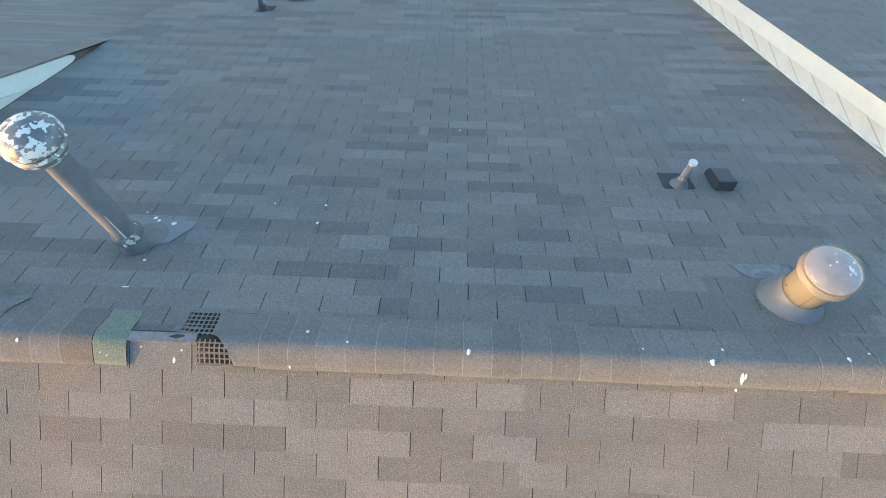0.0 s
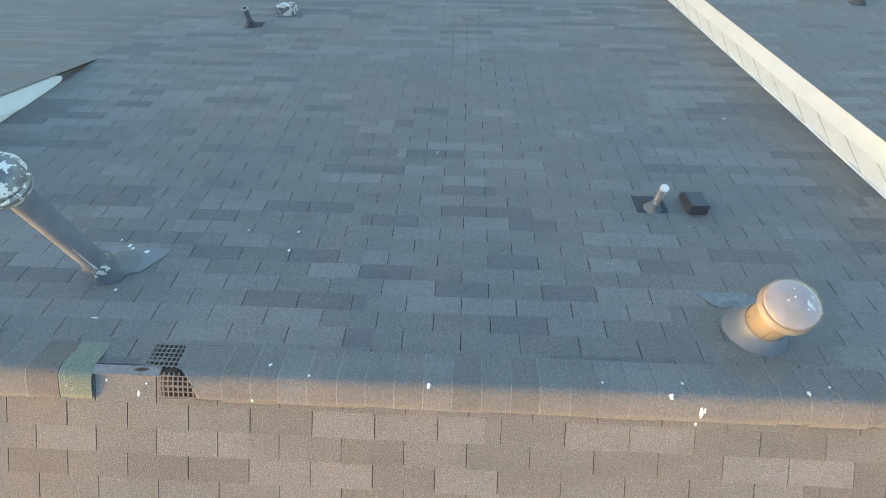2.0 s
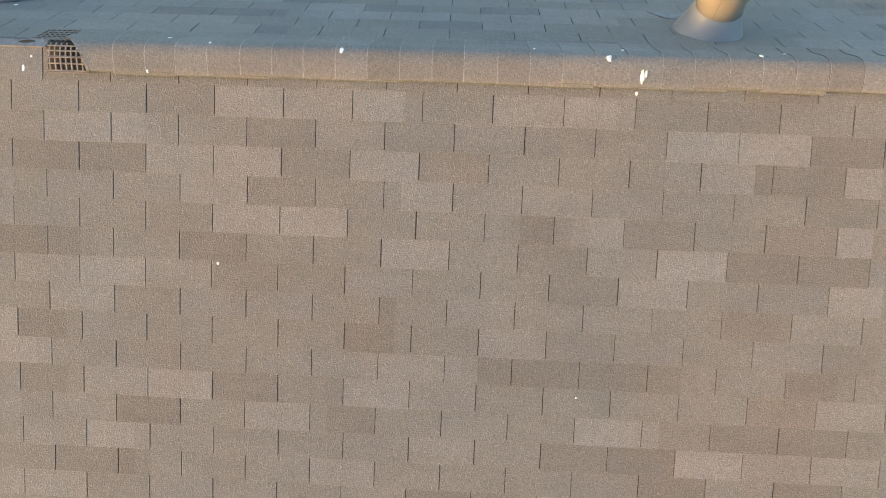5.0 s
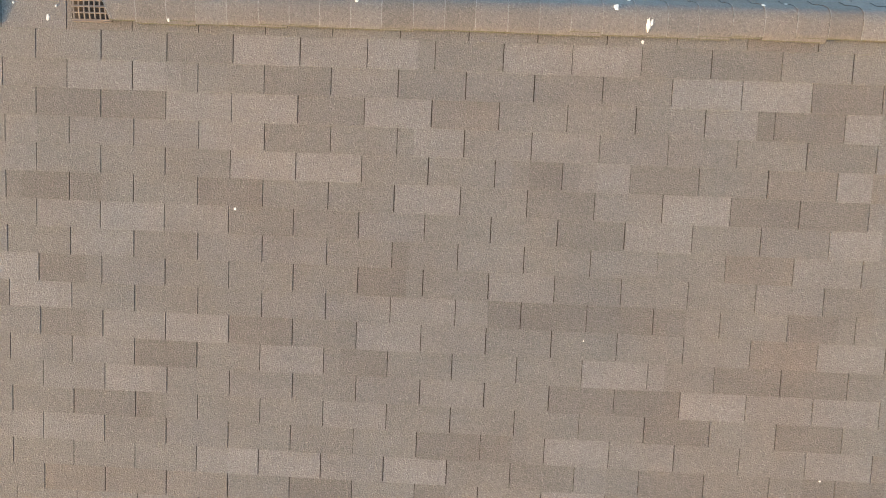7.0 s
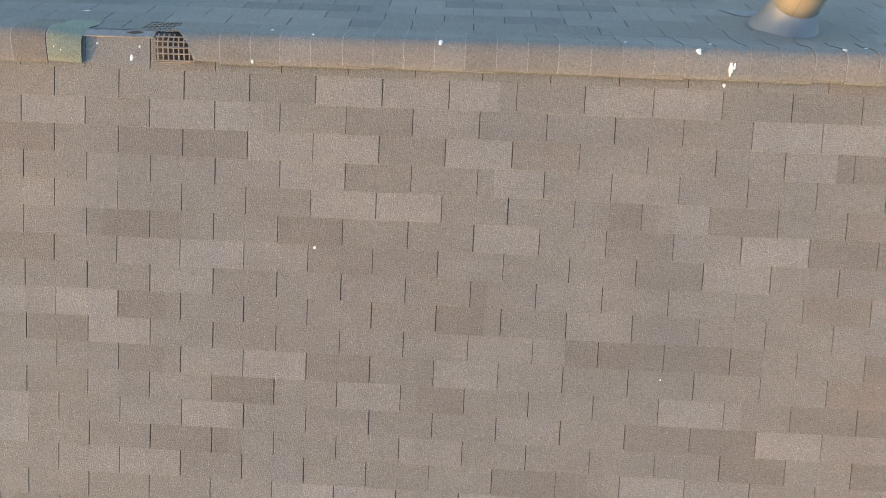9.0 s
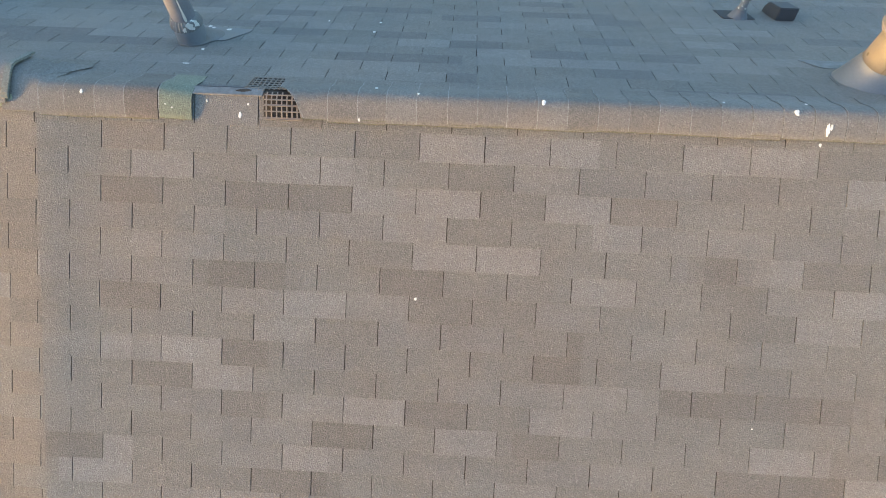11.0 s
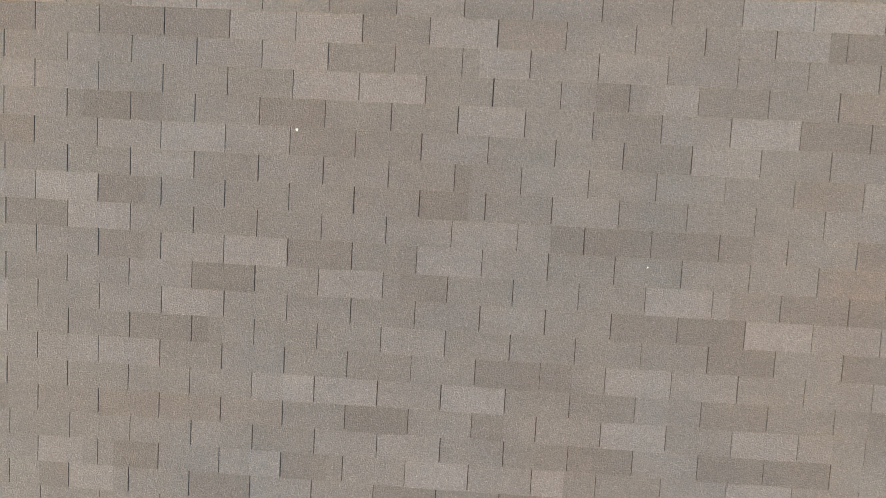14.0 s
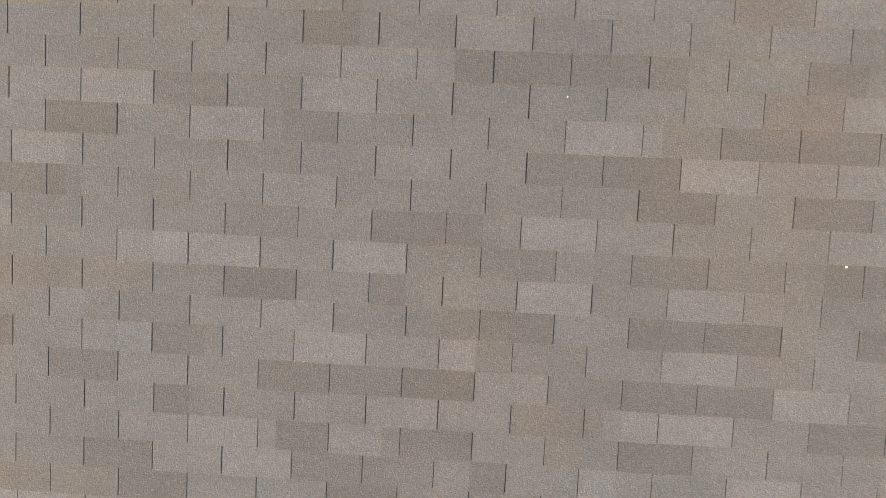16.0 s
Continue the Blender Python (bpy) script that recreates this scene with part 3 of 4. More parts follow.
def sheet(bm, at, ni, nj, thick=0.004):
    """A thin bent sheet: at(u, v) gives its upper face."""
    top = [[at(i / ni, j / nj) for j in range(nj + 1)] for i in range(ni + 1)]
    a = [[bm.verts.new(p) for p in row] for row in top]
    b = [[bm.verts.new(p - Vector((0, 0, thick))) for p in row] for row in top]
    for i in range(ni):
        for j in range(nj):
            bm.faces.new((a[i][j], a[i + 1][j], a[i + 1][j + 1], a[i][j + 1]))
            bm.faces.new((b[i][j], b[i][j + 1], b[i + 1][j + 1], b[i + 1][j]))
    rim = [(i, 0) for i in range(ni)] + [(ni, j) for j in range(nj)] + [(i, nj) for i in range(ni, 0, -1)] + [(0, j) for j in range(nj, 0, -1)]
    for (i, j), (k, l) in zip(rim, rim[1:] + rim[:1]):
        bm.faces.new((a[i][j], b[i][j], b[k][l], a[k][l]))
    bmesh.ops.recalc_face_normals(bm, faces=bm.faces)
    return bm


def cap_piece(bm, x0, x1, rise, seed, y0=-0.118, y1=0.185, thick=0.005, torn=0.0, sink=0.0):
    r = random.Random(seed)
    n = 16
    ys = [y0 + (y1 - y0) * k / n for k in range(n + 1)]
    wob0, wob1 = r.uniform(-0.007, 0.006), r.uniform(-0.004, 0.004)
    cols = []
    for x, up in ((x0, rise), (x0 + 0.0035, rise * 0.99), (x0 + 0.05, rise * 0.78), (x1, 0.0)):
        col = []
        for y in ys:
            yy = y + (wob0 if y < -0.1 else wob1 if y > 0.12 else 0) + r.uniform(-0.0006, 0.0006)
            xx = x + r.uniform(-0.0012, 0.0012)
            if torn and x < x1:
                q = (y - y0) / (y1 - y0)
                gone = torn * (0.14 * (1 - q) / 0.5 if q > 0.5 else 0.14 + 0.86 * ((0.5 - q) / 0.5) ** 0.6)
                xx += gone * (1 if x < x0 + 0.01 else 0.6)
            z = H + crest(yy) + up - sink * (x - x0) / (x1 - x0) * max(0.0, 1 - abs(yy) / 0.16)
            col.append((bm.verts.new((xx, yy, z)), bm.verts.new((xx, yy, z - thick))))
        cols.append(col)
    for a, b in zip(cols, cols[1:]):
        for k in range(n):
            f = bm.faces.new((a[k][0], b[k][0], b[k + 1][0], a[k + 1][0]))
            f.material_index = 1 if a is cols[0] else 0
            bm.faces.new((a[k][1], a[k + 1][1], b[k + 1][1], b[k][1]))
        for k in (0, n):
            f = bm.faces.new((a[k][0], a[k][1], b[k][1], b[k][0]))
            f.material_index = 3
    for c in (cols[0], cols[-1]):
        for k in range(n):
            f = bm.faces.new((c[k][0], c[k + 1][0], c[k + 1][1], c[k][1]))
            f.material_index = 2
    bmesh.ops.recalc_face_normals(bm, faces=bm.faces)
    return bm


ridge_cap = empty("ridge_cap", (0, 0, H), "rounded ridge of overlapping asphalt cap shingles over a vent", "ridge cap", kind="structure")


def cap(x, length, seed, mat, rise=0.0065, label="", torn=0.0, sink=0.0):
    bm = cap_piece(bmesh.new(), x, x + length, rise, seed, y0=-0.133 if x < -1.5 else -0.118, torn=torn, sink=sink)
    ob = part("cap_shingle", bm, [mat, WORN, CORE, MOSSY], None, label, True)
    ob.data.set_sharp_from_angle(angle=radians(50))
    ob.parent = ridge_cap
    ob.matrix_parent_inverse = Matrix.Translation((0, 0, -H))
    return ob


crng = random.Random(3)
x = -1.238
k = 0
while x < 3.56:
    cap(x + crng.uniform(-0.004, 0.004), (0.40 if k == 0 else 0.30) if x < 3.2 else 3.6 - x, k, crng.choices(CAPS[:3], (5, 2, 2))[0], torn=0.156 if k == 0 else 0.0)
    x += 0.2775 if k == 0 else 0.1525
    k += 1
for x, mat in ((-2.480, 0), (-2.345, 1), (-2.182, 0), (-2.025, 3)):
    cap(x, 0.27 if x < -2.1 else 0.175, 100 + k, CAPS[mat])
    k += 1
cap(-1.842, 0.169, 140, GREEN, 0.006, "green-grey cap shingle of another colour", sink=0.018)
# dark strip laid under the caps in place of the shaded gap between them
bm = cap_piece(bmesh.new(), -1.860, -1.828, 0.0, 141, y0=-0.119, y1=0.16)
bmesh.ops.transform(bm, matrix=Matrix.Translation((0, 0, -0.010)), verts=bm.verts)
ob = part("gap_core", bm, [CORE] * 4, None, "dark strip painted as the shaded gap beside the green cap")
ob.parent = ridge_cap
ob.matrix_parent_inverse = Matrix.Translation((0, 0, -H))


# the neighbour's ridge stands higher and a hand's width further back; its caps end in a lifted lip
def beyond(y):
    return H + 0.020 + crest((y - 0.07) / 1.5)


def hump(x, y, up=0.0):
    w = min(1.0, max(0.0, (x + 2.36) / -0.26))
    w = w * w * (3 - 2 * w)
    return Vector((x, y, (1 - w) * (H + crest(y) if y < 0.1 else max(H + crest(y), back_z(y) + 0.008)) + w * (beyond(y) - 0.010) + up))


def on_ridge(name, bm, mat, label=""):
    ob = part(name, bm, mat, None, label, True)
    ob.data.set_sharp_from_angle(angle=radians(50))
    ob.parent = ridge_cap
    ob.matrix_parent_inverse = Matrix.Translation((0, 0, -H))


for n in range(9):
    x1 = -2.650 - 0.1525 * n
    bm = sheet(bmesh.new(), lambda u, v: Vector((x1 - 0.16 * u, -0.105 + 0.36 * v, beyond(-0.105 + 0.36 * v) - 0.006 * n + 0.005 + 0.006 * (1 - u))), 2, 18)
    on_ridge("cap_shingle", bm, CAPS[n % 2])
bm = sheet(bmesh.new(), lambda u, v: Vector((-2.668 + 0.034 * u + 0.004 * math.sin(9 * v), -0.085 + 0.335 * v, beyond(-0.085 + 0.335 * v) + 0.018 + 0.003 * math.sin(14 * v))), 2, 20, 0.012)
on_ridge("lifted_cap_end", bm, LIP, "lifted grey-green end lip of the neighbouring caps")
bm = sheet(bmesh.new(), lambda u, v: hump(-2.68 + 0.26 * u, -0.125 + (0.358 - 0.06 * u) * v, 0.003), 10, 20)
on_ridge("cap_shingle", bm, CAPS[0], "shaded end cap tucked under the lifted lip")
bm = sheet(bmesh.new(), lambda u, v: hump(-2.495 + 0.135 * u, 0.05 + 0.19 * u + (0.185 - 0.165 * u) * v, 0.0045), 8, 10)
on_ridge("loose_flap", bm, CAPS[2], "loose flap of cap shingle")

bm = sheet(bmesh.new(), lambda u, v: front_at(-3.05 + (0.425 + 0.006 * math.sin(9 * v)) * u, 0.050 + (0.060 + 0.004 * math.sin(17 * u)) * v, 0.034 - 0.016 * v), 12, 3)
on_ridge("underlay", bm, GREEN, "yellow-green edge of the layer below the caps")

# ---- torn stretch of the ridge vent: strip, dark sheets for the slot's shade, netting ----
ridge_vent = empty("ridge_vent", (-1.4, 0, H), "torn open ridge vent with brown plastic netting and grey strip", "ridge vent")


def under(name, bm, mat, label=""):
    ob = part(name, bm, mat, None, label)
    ob.parent = ridge_vent
    ob.matrix_parent_inverse = ridge_vent.matrix_world.inverted()
    return ob


bm = bmesh.new()
box(bm, (-1.70, -0.034, -0.004), (-1.306, 0.022, 0.004), Matrix.Translation((0, 0.019, H - 0.003)) @ Matrix.Rotation(radians(-6), 4, "X"), 0.002)
under("strip", bm, STRIP, "flat weathered grey strip")
bm = bmesh.new()
box(bm, (-1.70, -0.004, -0.003), (-1.36, 0.004, 0.004), Matrix.Translation((0, 0.051, H - 0.011)) @ Matrix.Rotation(radians(-20), 4, "X"), 0.002)
under("strip_edge", bm, LEAD, "grey raised edge of the strip")
bm = bmesh.new()
sheet(bm, lambda u, v: Vector((-1.452 + 0.080 * u, 0.016 + 0.006 * u + (v - 0.5) * 0.020 * math.sin(math.pi * (0.06 + 0.88 * u)), H + 0.0035 - 0.1 * (0.016 + 0.006 * u - 0.019))), 8, 2, 0.003)
under("split", bm, OPENING_SHADE, "dark sheet painted as the shaded split in the strip")
bm = bmesh.new()
prism(bm, [(-0.10, H - 0.10 * TAN_A + 0.0065), (0, H + 0.0065), (0.190, H - 0.190 * TAN_B + 0.0065), (0.190, H - 0.190 * TAN_B + 0.001), (0, H - 0.003), (-0.10, H - 0.10 * TAN_A + 0.001)], -1.300, -1.03)
prism(bm, [(0.026, back_z(0.026) + 0.0045), (0.182, back_z(0.182) + 0.0065), (0.182, back_z(0.182) + 0.001), (0.026, back_z(0.026) - 0.004)], -1.402, -1.3005)
under("slot", bm, OPENING_SHADE, "dark sheets painted as the shaded opening below the netting")


def net_z(y):
    return max(H + crest(y) - 0.012, back_z(y) + 0.0095 if y > 0 else 0.0)


bm = bmesh.new()
ny = 13
for i in range(ny):
    xx = -1.415 + 0.0268 * i
    lo, hi = (0.020 + 0.010 * (4 - i), 0.185) if i < 5 else (-0.113, 0.185 if i < 9 else 0.03)
    ys = [lo + (hi - lo) * q / 10 for q in range(11)]
    for ya, yb2 in zip(ys, ys[1:]):
        if -0.006 < (ya + yb2) / 2 < 0.022:
            continue                     # left out so the dark sheet shows as the crest's shade
        c = Vector((xx, (ya + yb2) / 2, (net_z(ya) + net_z(yb2)) / 2))
        ang = math.atan2(net_z(yb2) - net_z(ya), yb2 - ya)
        box(bm, (-0.0031, -(yb2 - ya) / 2 / math.cos(ang) - 0.001, -0.002), (0.0031, (yb2 - ya) / 2 / math.cos(ang) + 0.001, 0.002), Matrix.Translation(c) @ Matrix.Rotation(ang, 4, "X"))
for y in (-0.112, -0.108, -0.084, -0.060, -0.036, -0.012, 0.045, 0.073, 0.101, 0.129, 0.157, 0.184):
    lo = -1.292 if y < 0 else -1.415
    wide = 0.0055 if y in (-0.112, -0.060) else 0.0030
    box(bm, (lo, y - wide, net_z(y) - 0.002), (-1.09 if y < 0 else -1.19, y + wide, net_z(y) + 0.0022))
under("netting", bm, NET, "brown plastic vent netting")


# ---- tall vent pipe with a round cap ----
def on_back(x, y, h=0.0):
    return Vector((x, y, back_z(y) + h))


def plate(bm, x0, x1, y0, y1, h=0.008, thick=0.002):
    """A thin flashing plate lying on the back slope."""
    pts = [(x0, y0), (x1, y0), (x1, y1), (x0, y1)]
    a = [bm.verts.new(on_back(px, py, h + thick)) for px, py in pts]
    b = [bm.verts.new(on_back(px, py, h - 0.004)) for px, py in pts]
    bm.faces.new(a)
    bm.faces.new(b[::-1])
    for i in range(4):
        bm.faces.new((a[i], b[i], b[(i + 1) % 4], a[(i + 1) % 4]))
    bmesh.ops.recalc_face_normals(bm, faces=bm.faces)
    return bm


def skirt(bm, cx, cy, r_low, r_top, z_top, wave=0.0, seg=48):
    """A cone that flares down to the sloping roof."""
    rings = []
    for f in (0.0, 0.35, 0.7, 1.0):
        ring = []
        for k in range(seg):
            a = 2 * math.pi * k / seg
            r = r_low + (r_top - r_low) * f
            r *= 1 + wave * math.sin(a * 26) * (1 if f > 0.3 else 0.3)
            px, py = cx + r * math.cos(a), cy + r * math.sin(a)
            foot = back_z(py) + 0.004
            ring.append(bm.verts.new((px, py, foot + (z_top - foot) * f ** 1.15)))
        rings.append(ring)
    for p, q in zip(rings, rings[1:]):
        for k in range(seg):
            bm.faces.new((p[k], p[(k + 1) % seg], q[(k + 1) % seg], q[k]))
    bmesh.ops.recalc_face_normals(bm, faces=bm.faces)
    return bm


PX, PY = -1.980, 0.700
pz = back_z(PY)
vent_pipe = empty("vent_pipe", (PX, PY, pz), "tall grey metal vent pipe with a white-splashed round cap", "vent pipe")


def piece(owner, name, bm, mat, label="", smooth=True):
    ob = part(name, bm, mat, None, label, smooth)
    if smooth:
        ob.data.set_sharp_from_angle(angle=radians(35))
    ob.parent = owner
    ob.matrix_parent_inverse = owner.matrix_world.inverted()
    return ob


SHAFT = Matrix.Translation((PX, PY, pz)) @ Matrix.Rotation(radians(0.85), 4, "Y") @ Matrix.Rotation(radians(-2.0), 4, "X")
piece(vent_pipe, "pipe", lathe(bmesh.new(), [(0.069, 0.0), (0.069, 0.93), (0.066, 0.96)], 48, SHAFT), PIPE_GREY)
capm = SHAFT @ Matrix.Translation((-0.019, 0, 0.955)) @ Matrix.Scale(1.06, 4)
piece(vent_pipe, "cap_skirt", lathe(bmesh.new(), [(0.078, -0.045), (0.10, -0.035), (0.124, -0.005), (0.130, 0.02), (0.122, 0.035), (0.08, 0.04)], 48, capm), CAP_METAL, "splashed lower ring of the cap")
piece(vent_pipe, "cap_band", lathe(bmesh.new(), [(0.10, 0.02), (0.112, 0.035), (0.112, 0.055), (0.10, 0.068)], 48, capm, 0.02, 20), GALV)
piece(vent_pipe, "cap_dome", lathe(bmesh.new(), [(0.08, 0.052), (0.132, 0.054), (0.140, 0.066), (0.137, 0.088), (0.120, 0.118), (0.088, 0.142), (0.048, 0.156), (0, 0.160)], 96, capm, 0.012, 12), CAP_METAL, "domed metal top covered in white droppings")
piece(vent_pipe, "storm_collar", lathe(bmesh.new(), [(0.070, 0.192), (0.080, 0.185), (0.096, 0.140), (0.092, 0.134)], 104, SHAFT, 0.035, 26), COLLAR, "crimped storm collar with white splashes")
piece(vent_pipe, "flashing_neck", lathe(bmesh.new(), [(0.094, 0.0), (0.090, 0.09), (0.086, 0.148)], 48, SHAFT), CONE)


def mound(u, v):
    """The flared foot: short on the ridge side, drawn out down the slope."""
    a = 2 * math.pi * u
    down = max(0.0, math.sin(a + 0.25)) ** 1.3
    r = 0.088 + (0.012 + 0.115 * down) * v
    x, y = PX + r * math.cos(a), PY + 0.005 + r * math.sin(a)
    top = pz + 0.075 - 0.02 * down
    return Vector((x, y, top + (back_z(y) + 0.012 - top) * (1 - (1 - v) ** 1.6)))


piece(vent_pipe, "flashing_foot", sheet(bmesh.new(), mound, 48, 6, 0.002), LEAD, "flared grey metal foot of the pipe")
# sheet flashing, its outer corner cut back and its middle dented


def dented(u, v):
    x0, x1 = -2.17 + 0.10 * (1 - v), -1.795 + 0.097 * min(1.0, 1.3 * v)
    xx, yy = x0 + (x1 - x0) * u, 0.72 + (0.245 - 0.012 * u + 0.006 * math.sin(5 * u)) * v
    rise = 0.010 * math.exp(-((xx - PX) ** 2 + (yy - PY - 0.10) ** 2) / 0.012)
    return on_back(xx, yy, 0.009 + rise + 0.0015 * math.sin(17 * xx + 9 * yy))


bm = sheet(bmesh.new(), dented, 12, 12)
piece(vent_pipe, "flashing_plate", bm, CONE, "dented grey flashing plate with white spots")
# a white run down the pipe that ends in a splash on the collar
bm = bmesh.new()
run = SHAFT @ Matrix.Rotation(radians(-58), 4, "Z")
rr = random.Random(5)
edge = [(0.0705, w * rr.uniform(0.6, 1.3), z) for w, z in ((0.0015, 0.44), (0.002, 0.39), (0.003, 0.34), (0.003, 0.30), (0.005, 0.25), (0.007, 0.215), (0.010, 0.188))]
left = [bm.verts.new(run @ Vector((r, -w, z))) for r, w, z in edge]
right = [bm.verts.new(run @ Vector((r, w, z))) for r, w, z in edge]
for k in range(len(edge) - 1):
    bm.faces.new((left[k], left[k + 1], right[k + 1], right[k]))
bmesh.ops.solidify(bm, geom=bm.faces[:], thickness=0.0015)
piece(vent_pipe, "white_run", bm, DROPPING, "thin white run of droppings", False)
for turn, z, r, w, h in ((-56, 0.172, 0.086, 0.022, 0.024), (-26, 0.168, 0.087, 0.018, 0.022), (-76, 0.156, 0.091, 0.010, 0.014), (-44, 0.152, 0.092, 0.012, 0.010)):
    bm = bmesh.new()
    m = SHAFT @ Matrix.Rotation(radians(turn), 4, "Z") @ Matrix.Translation((r + 0.003, 0, z)) @ Matrix.Rotation(radians(66), 4, "Y")
    ring = [bm.verts.new(m @ Vector((h * q * math.cos(a), w * q * math.sin(a), 0.0))) for a, q in ((2 * math.pi * k / 11, rr.uniform(0.6, 1.2)) for k in range(11))]
    bm.faces.new(ring)
    bmesh.ops.solidify(bm, geom=bm.faces[:], thickness=0.003)
    piece(vent_pipe, "splash", bm, DROPPING, "white splash of droppings", False)

# ---- tubular skylight ----
SX, SY = 2.000, 0.435
sz = back_z(SY)
skylight = empty("tubular_skylight", (SX, SY, sz), "tubular skylight with a cloudy acrylic dome on a tan tube", "skylight")
at = Matrix.Translation((SX, SY, sz))
piece(skylight, "flashing_cone", skirt(bmesh.new(), SX, SY, 0.176, 0.116, sz + 0.15), CONE, "smooth grey flashing cone")
piece(skylight, "flashing_plate", sheet(bmesh.new(), lambda u, v: on_back(SX - 0.25 + 0.09 * (1 - v) + (0.36 - 0.09 * (1 - v)) * u, SY + 0.165 + (0.115 + 0.004 * math.sin(11 * u)) * v, 0.0085 + 0.003 * math.sin(7 * u) * v), 10, 4, 0.003), PALE_FLANGE, "thin pale scuffed flashing flange", False)
piece(skylight, "tube", lathe(bmesh.new(), [(0.113, 0.10), (0.113, 0.30), (0.113, 0.365), (0.109, 0.367)], 48, at), TUBE, "tan metal tube with a seam")
piece(skylight, "ring", lathe(bmesh.new(), [(0.112, 0.322), (0.126, 0.326), (0.139, 0.334), (0.143, 0.343), (0.140, 0.352), (0.132, 0.360), (0.126, 0.380), (0.110, 0.382)], 56, at), TUBE, "tan flared ring below the dome")
piece(skylight, "dome", lathe(bmesh.new(), [(0.146, 0.350), (0.151, 0.353), (0.153, 0.360), (0.151, 0.368), (0.149, 0.380), (0.149, 0.408), (0.146, 0.425), (0.137, 0.441), (0.118, 0.455), (0.090, 0.466), (0.055, 0.474), (0.025, 0.477), (0, 0.478)], 64, at), DOME, "cloudy clear acrylic dome with a rim")
piece(skylight, "lens", lathe(bmesh.new(), [(0.128, 0.396), (0.126, 0.402), (0.06, 0.405), (0, 0.406)], 48, at), LENS, "greyish inner lens disc")
bm = bmesh.new()
box(bm, (-0.0015, -0.1145, 0.10), (0.0015, -0.1125, 0.325))
bmesh.ops.transform(bm, matrix=at @ Matrix.Rotation(radians(-28), 4, "Z"), verts=bm.verts)
piece(skylight, "seam", bm, SEAM, "", False)


def dome_z(r):
    return 0.4785 - 0.0245 * (r / 0.118) ** 2


# small spots are droppings; the larger cluster at the right paints a white reflection
spots = random.Random(21)
for dx, dy, size in ((-0.008, 0.062, 0.0055), (-0.018, 0.014, 0.0060), (-0.054, -0.004, 0.0060), (0.074, 0.018, 0.0085), (0.050, -0.030, 0.017), (0.064, -0.046, 0.011), (0.041, -0.012, 0.008), (0.034, -0.052, 0.007)):
    bm = bmesh.new()
    rim = [(2 * math.pi * k / 12, size * spots.uniform(0.65, 1.2)) for k in range(12)]
    tip = bm.verts.new((SX + dx, SY + dy, sz + dome_z(math.hypot(dx, dy)) + 0.0012))
    ring = [bm.verts.new((SX + dx + r * math.cos(a), SY + dy + r * math.sin(a), sz + dome_z(math.hypot(dx + r * math.cos(a), dy + r * math.sin(a))) + 0.0002)) for a, r in rim]
    for k in range(12):
        bm.faces.new((tip, ring[k], ring[(k + 1) % 12]))
    piece(skylight, "white_spot", bm, DROPPING, "white spot on the dome", False)


# ---- plumbing vents ----
def plumbing_vent(x, y, high, r, label, flash=(0.12, 0.12), pipe_mat=PVC):
    z = back_z(y)
    th = empty("plumbing_vent", (x, y, z), label, "plumbing vent", "plumbing vents")
    m = Matrix.Translation((x, y, z))
    piece(th, "pipe", lathe(bmesh.new(), [(r, 0.0), (r, high), (r * 0.82, high), (r * 0.82, high - 0.12), (0, high - 0.12)], 32, m), pipe_mat, "open-topped pipe")
    piece(th, "boot", skirt(bmesh.new(), x, y, r * 2.6, r * 1.12, z + 0.085), RUBBER if pipe_mat is LEAD else LEAD, "flashing boot")
    piece(th, "flashing_plate", plate(bmesh.new(), x - flash[0], x + flash[1], y - 0.05, y + 0.15), PLATE_DARK, "dark flashing plate", False)
    return th


PIPE_WORN = splashed("worn_pipe", (0.30, 0.31, 0.32), 0.5, 0.2, 0.56, 30)
plumbing_vent(1.712, 1.545, 0.285, 0.028, "thin pale plumbing vent pipe in a grey boot", (0.12, 0.11), PIPE_WORN)
plumbing_vent(-2.665, 5.30, 0.29, 0.036, "grey plumbing vent pipe with a pale rim", (0.08, 0.14), LEAD)
bm = lathe(bmesh.new(), [(0.030, 0.272), (0.031, 0.288), (0.024, 0.290), (0.022, 0.286), (0, 0.286)], 32, Matrix.Translation((1.712, 1.545, back_z(1.545))))
piece(bpy.data.objects["plumbing_vent"], "rim", bm, PVC, "white pipe rim")
bm = lathe(bmesh.new(), [(0.0375, 0.278), (0.0375, 0.292), (0.030, 0.292), (0.030, 0.278)], 32, Matrix.Translation((-2.665, 5.30, back_z(5.30))))
piece(bpy.data.objects["plumbing_vent.001"], "rim", bm, PVC, "white pipe rim")
# one stands on the raised roof
rp = RAISED @ Vector((1.78, 4.80, 0))
th = empty("plumbing_vent", rp, "grey plumbing vent pipe on the raised roof", "plumbing vent", "plumbing vents")
piece(th, "pipe", lathe(bmesh.new(), [(0.035, -0.02), (0.035, 0.30), (0.028, 0.30), (0.028, 0.15), (0, 0.15)], 32, Matrix.Translation(rp)), LEAD)
piece(th, "boot", lathe(bmesh.new(), [(0.12, -0.05), (0.10, 0.02), (0.05, 0.07), (0.037, 0.09)], 32, Matrix.Translation(rp)), BOX_DARK, "dark flashing boot")


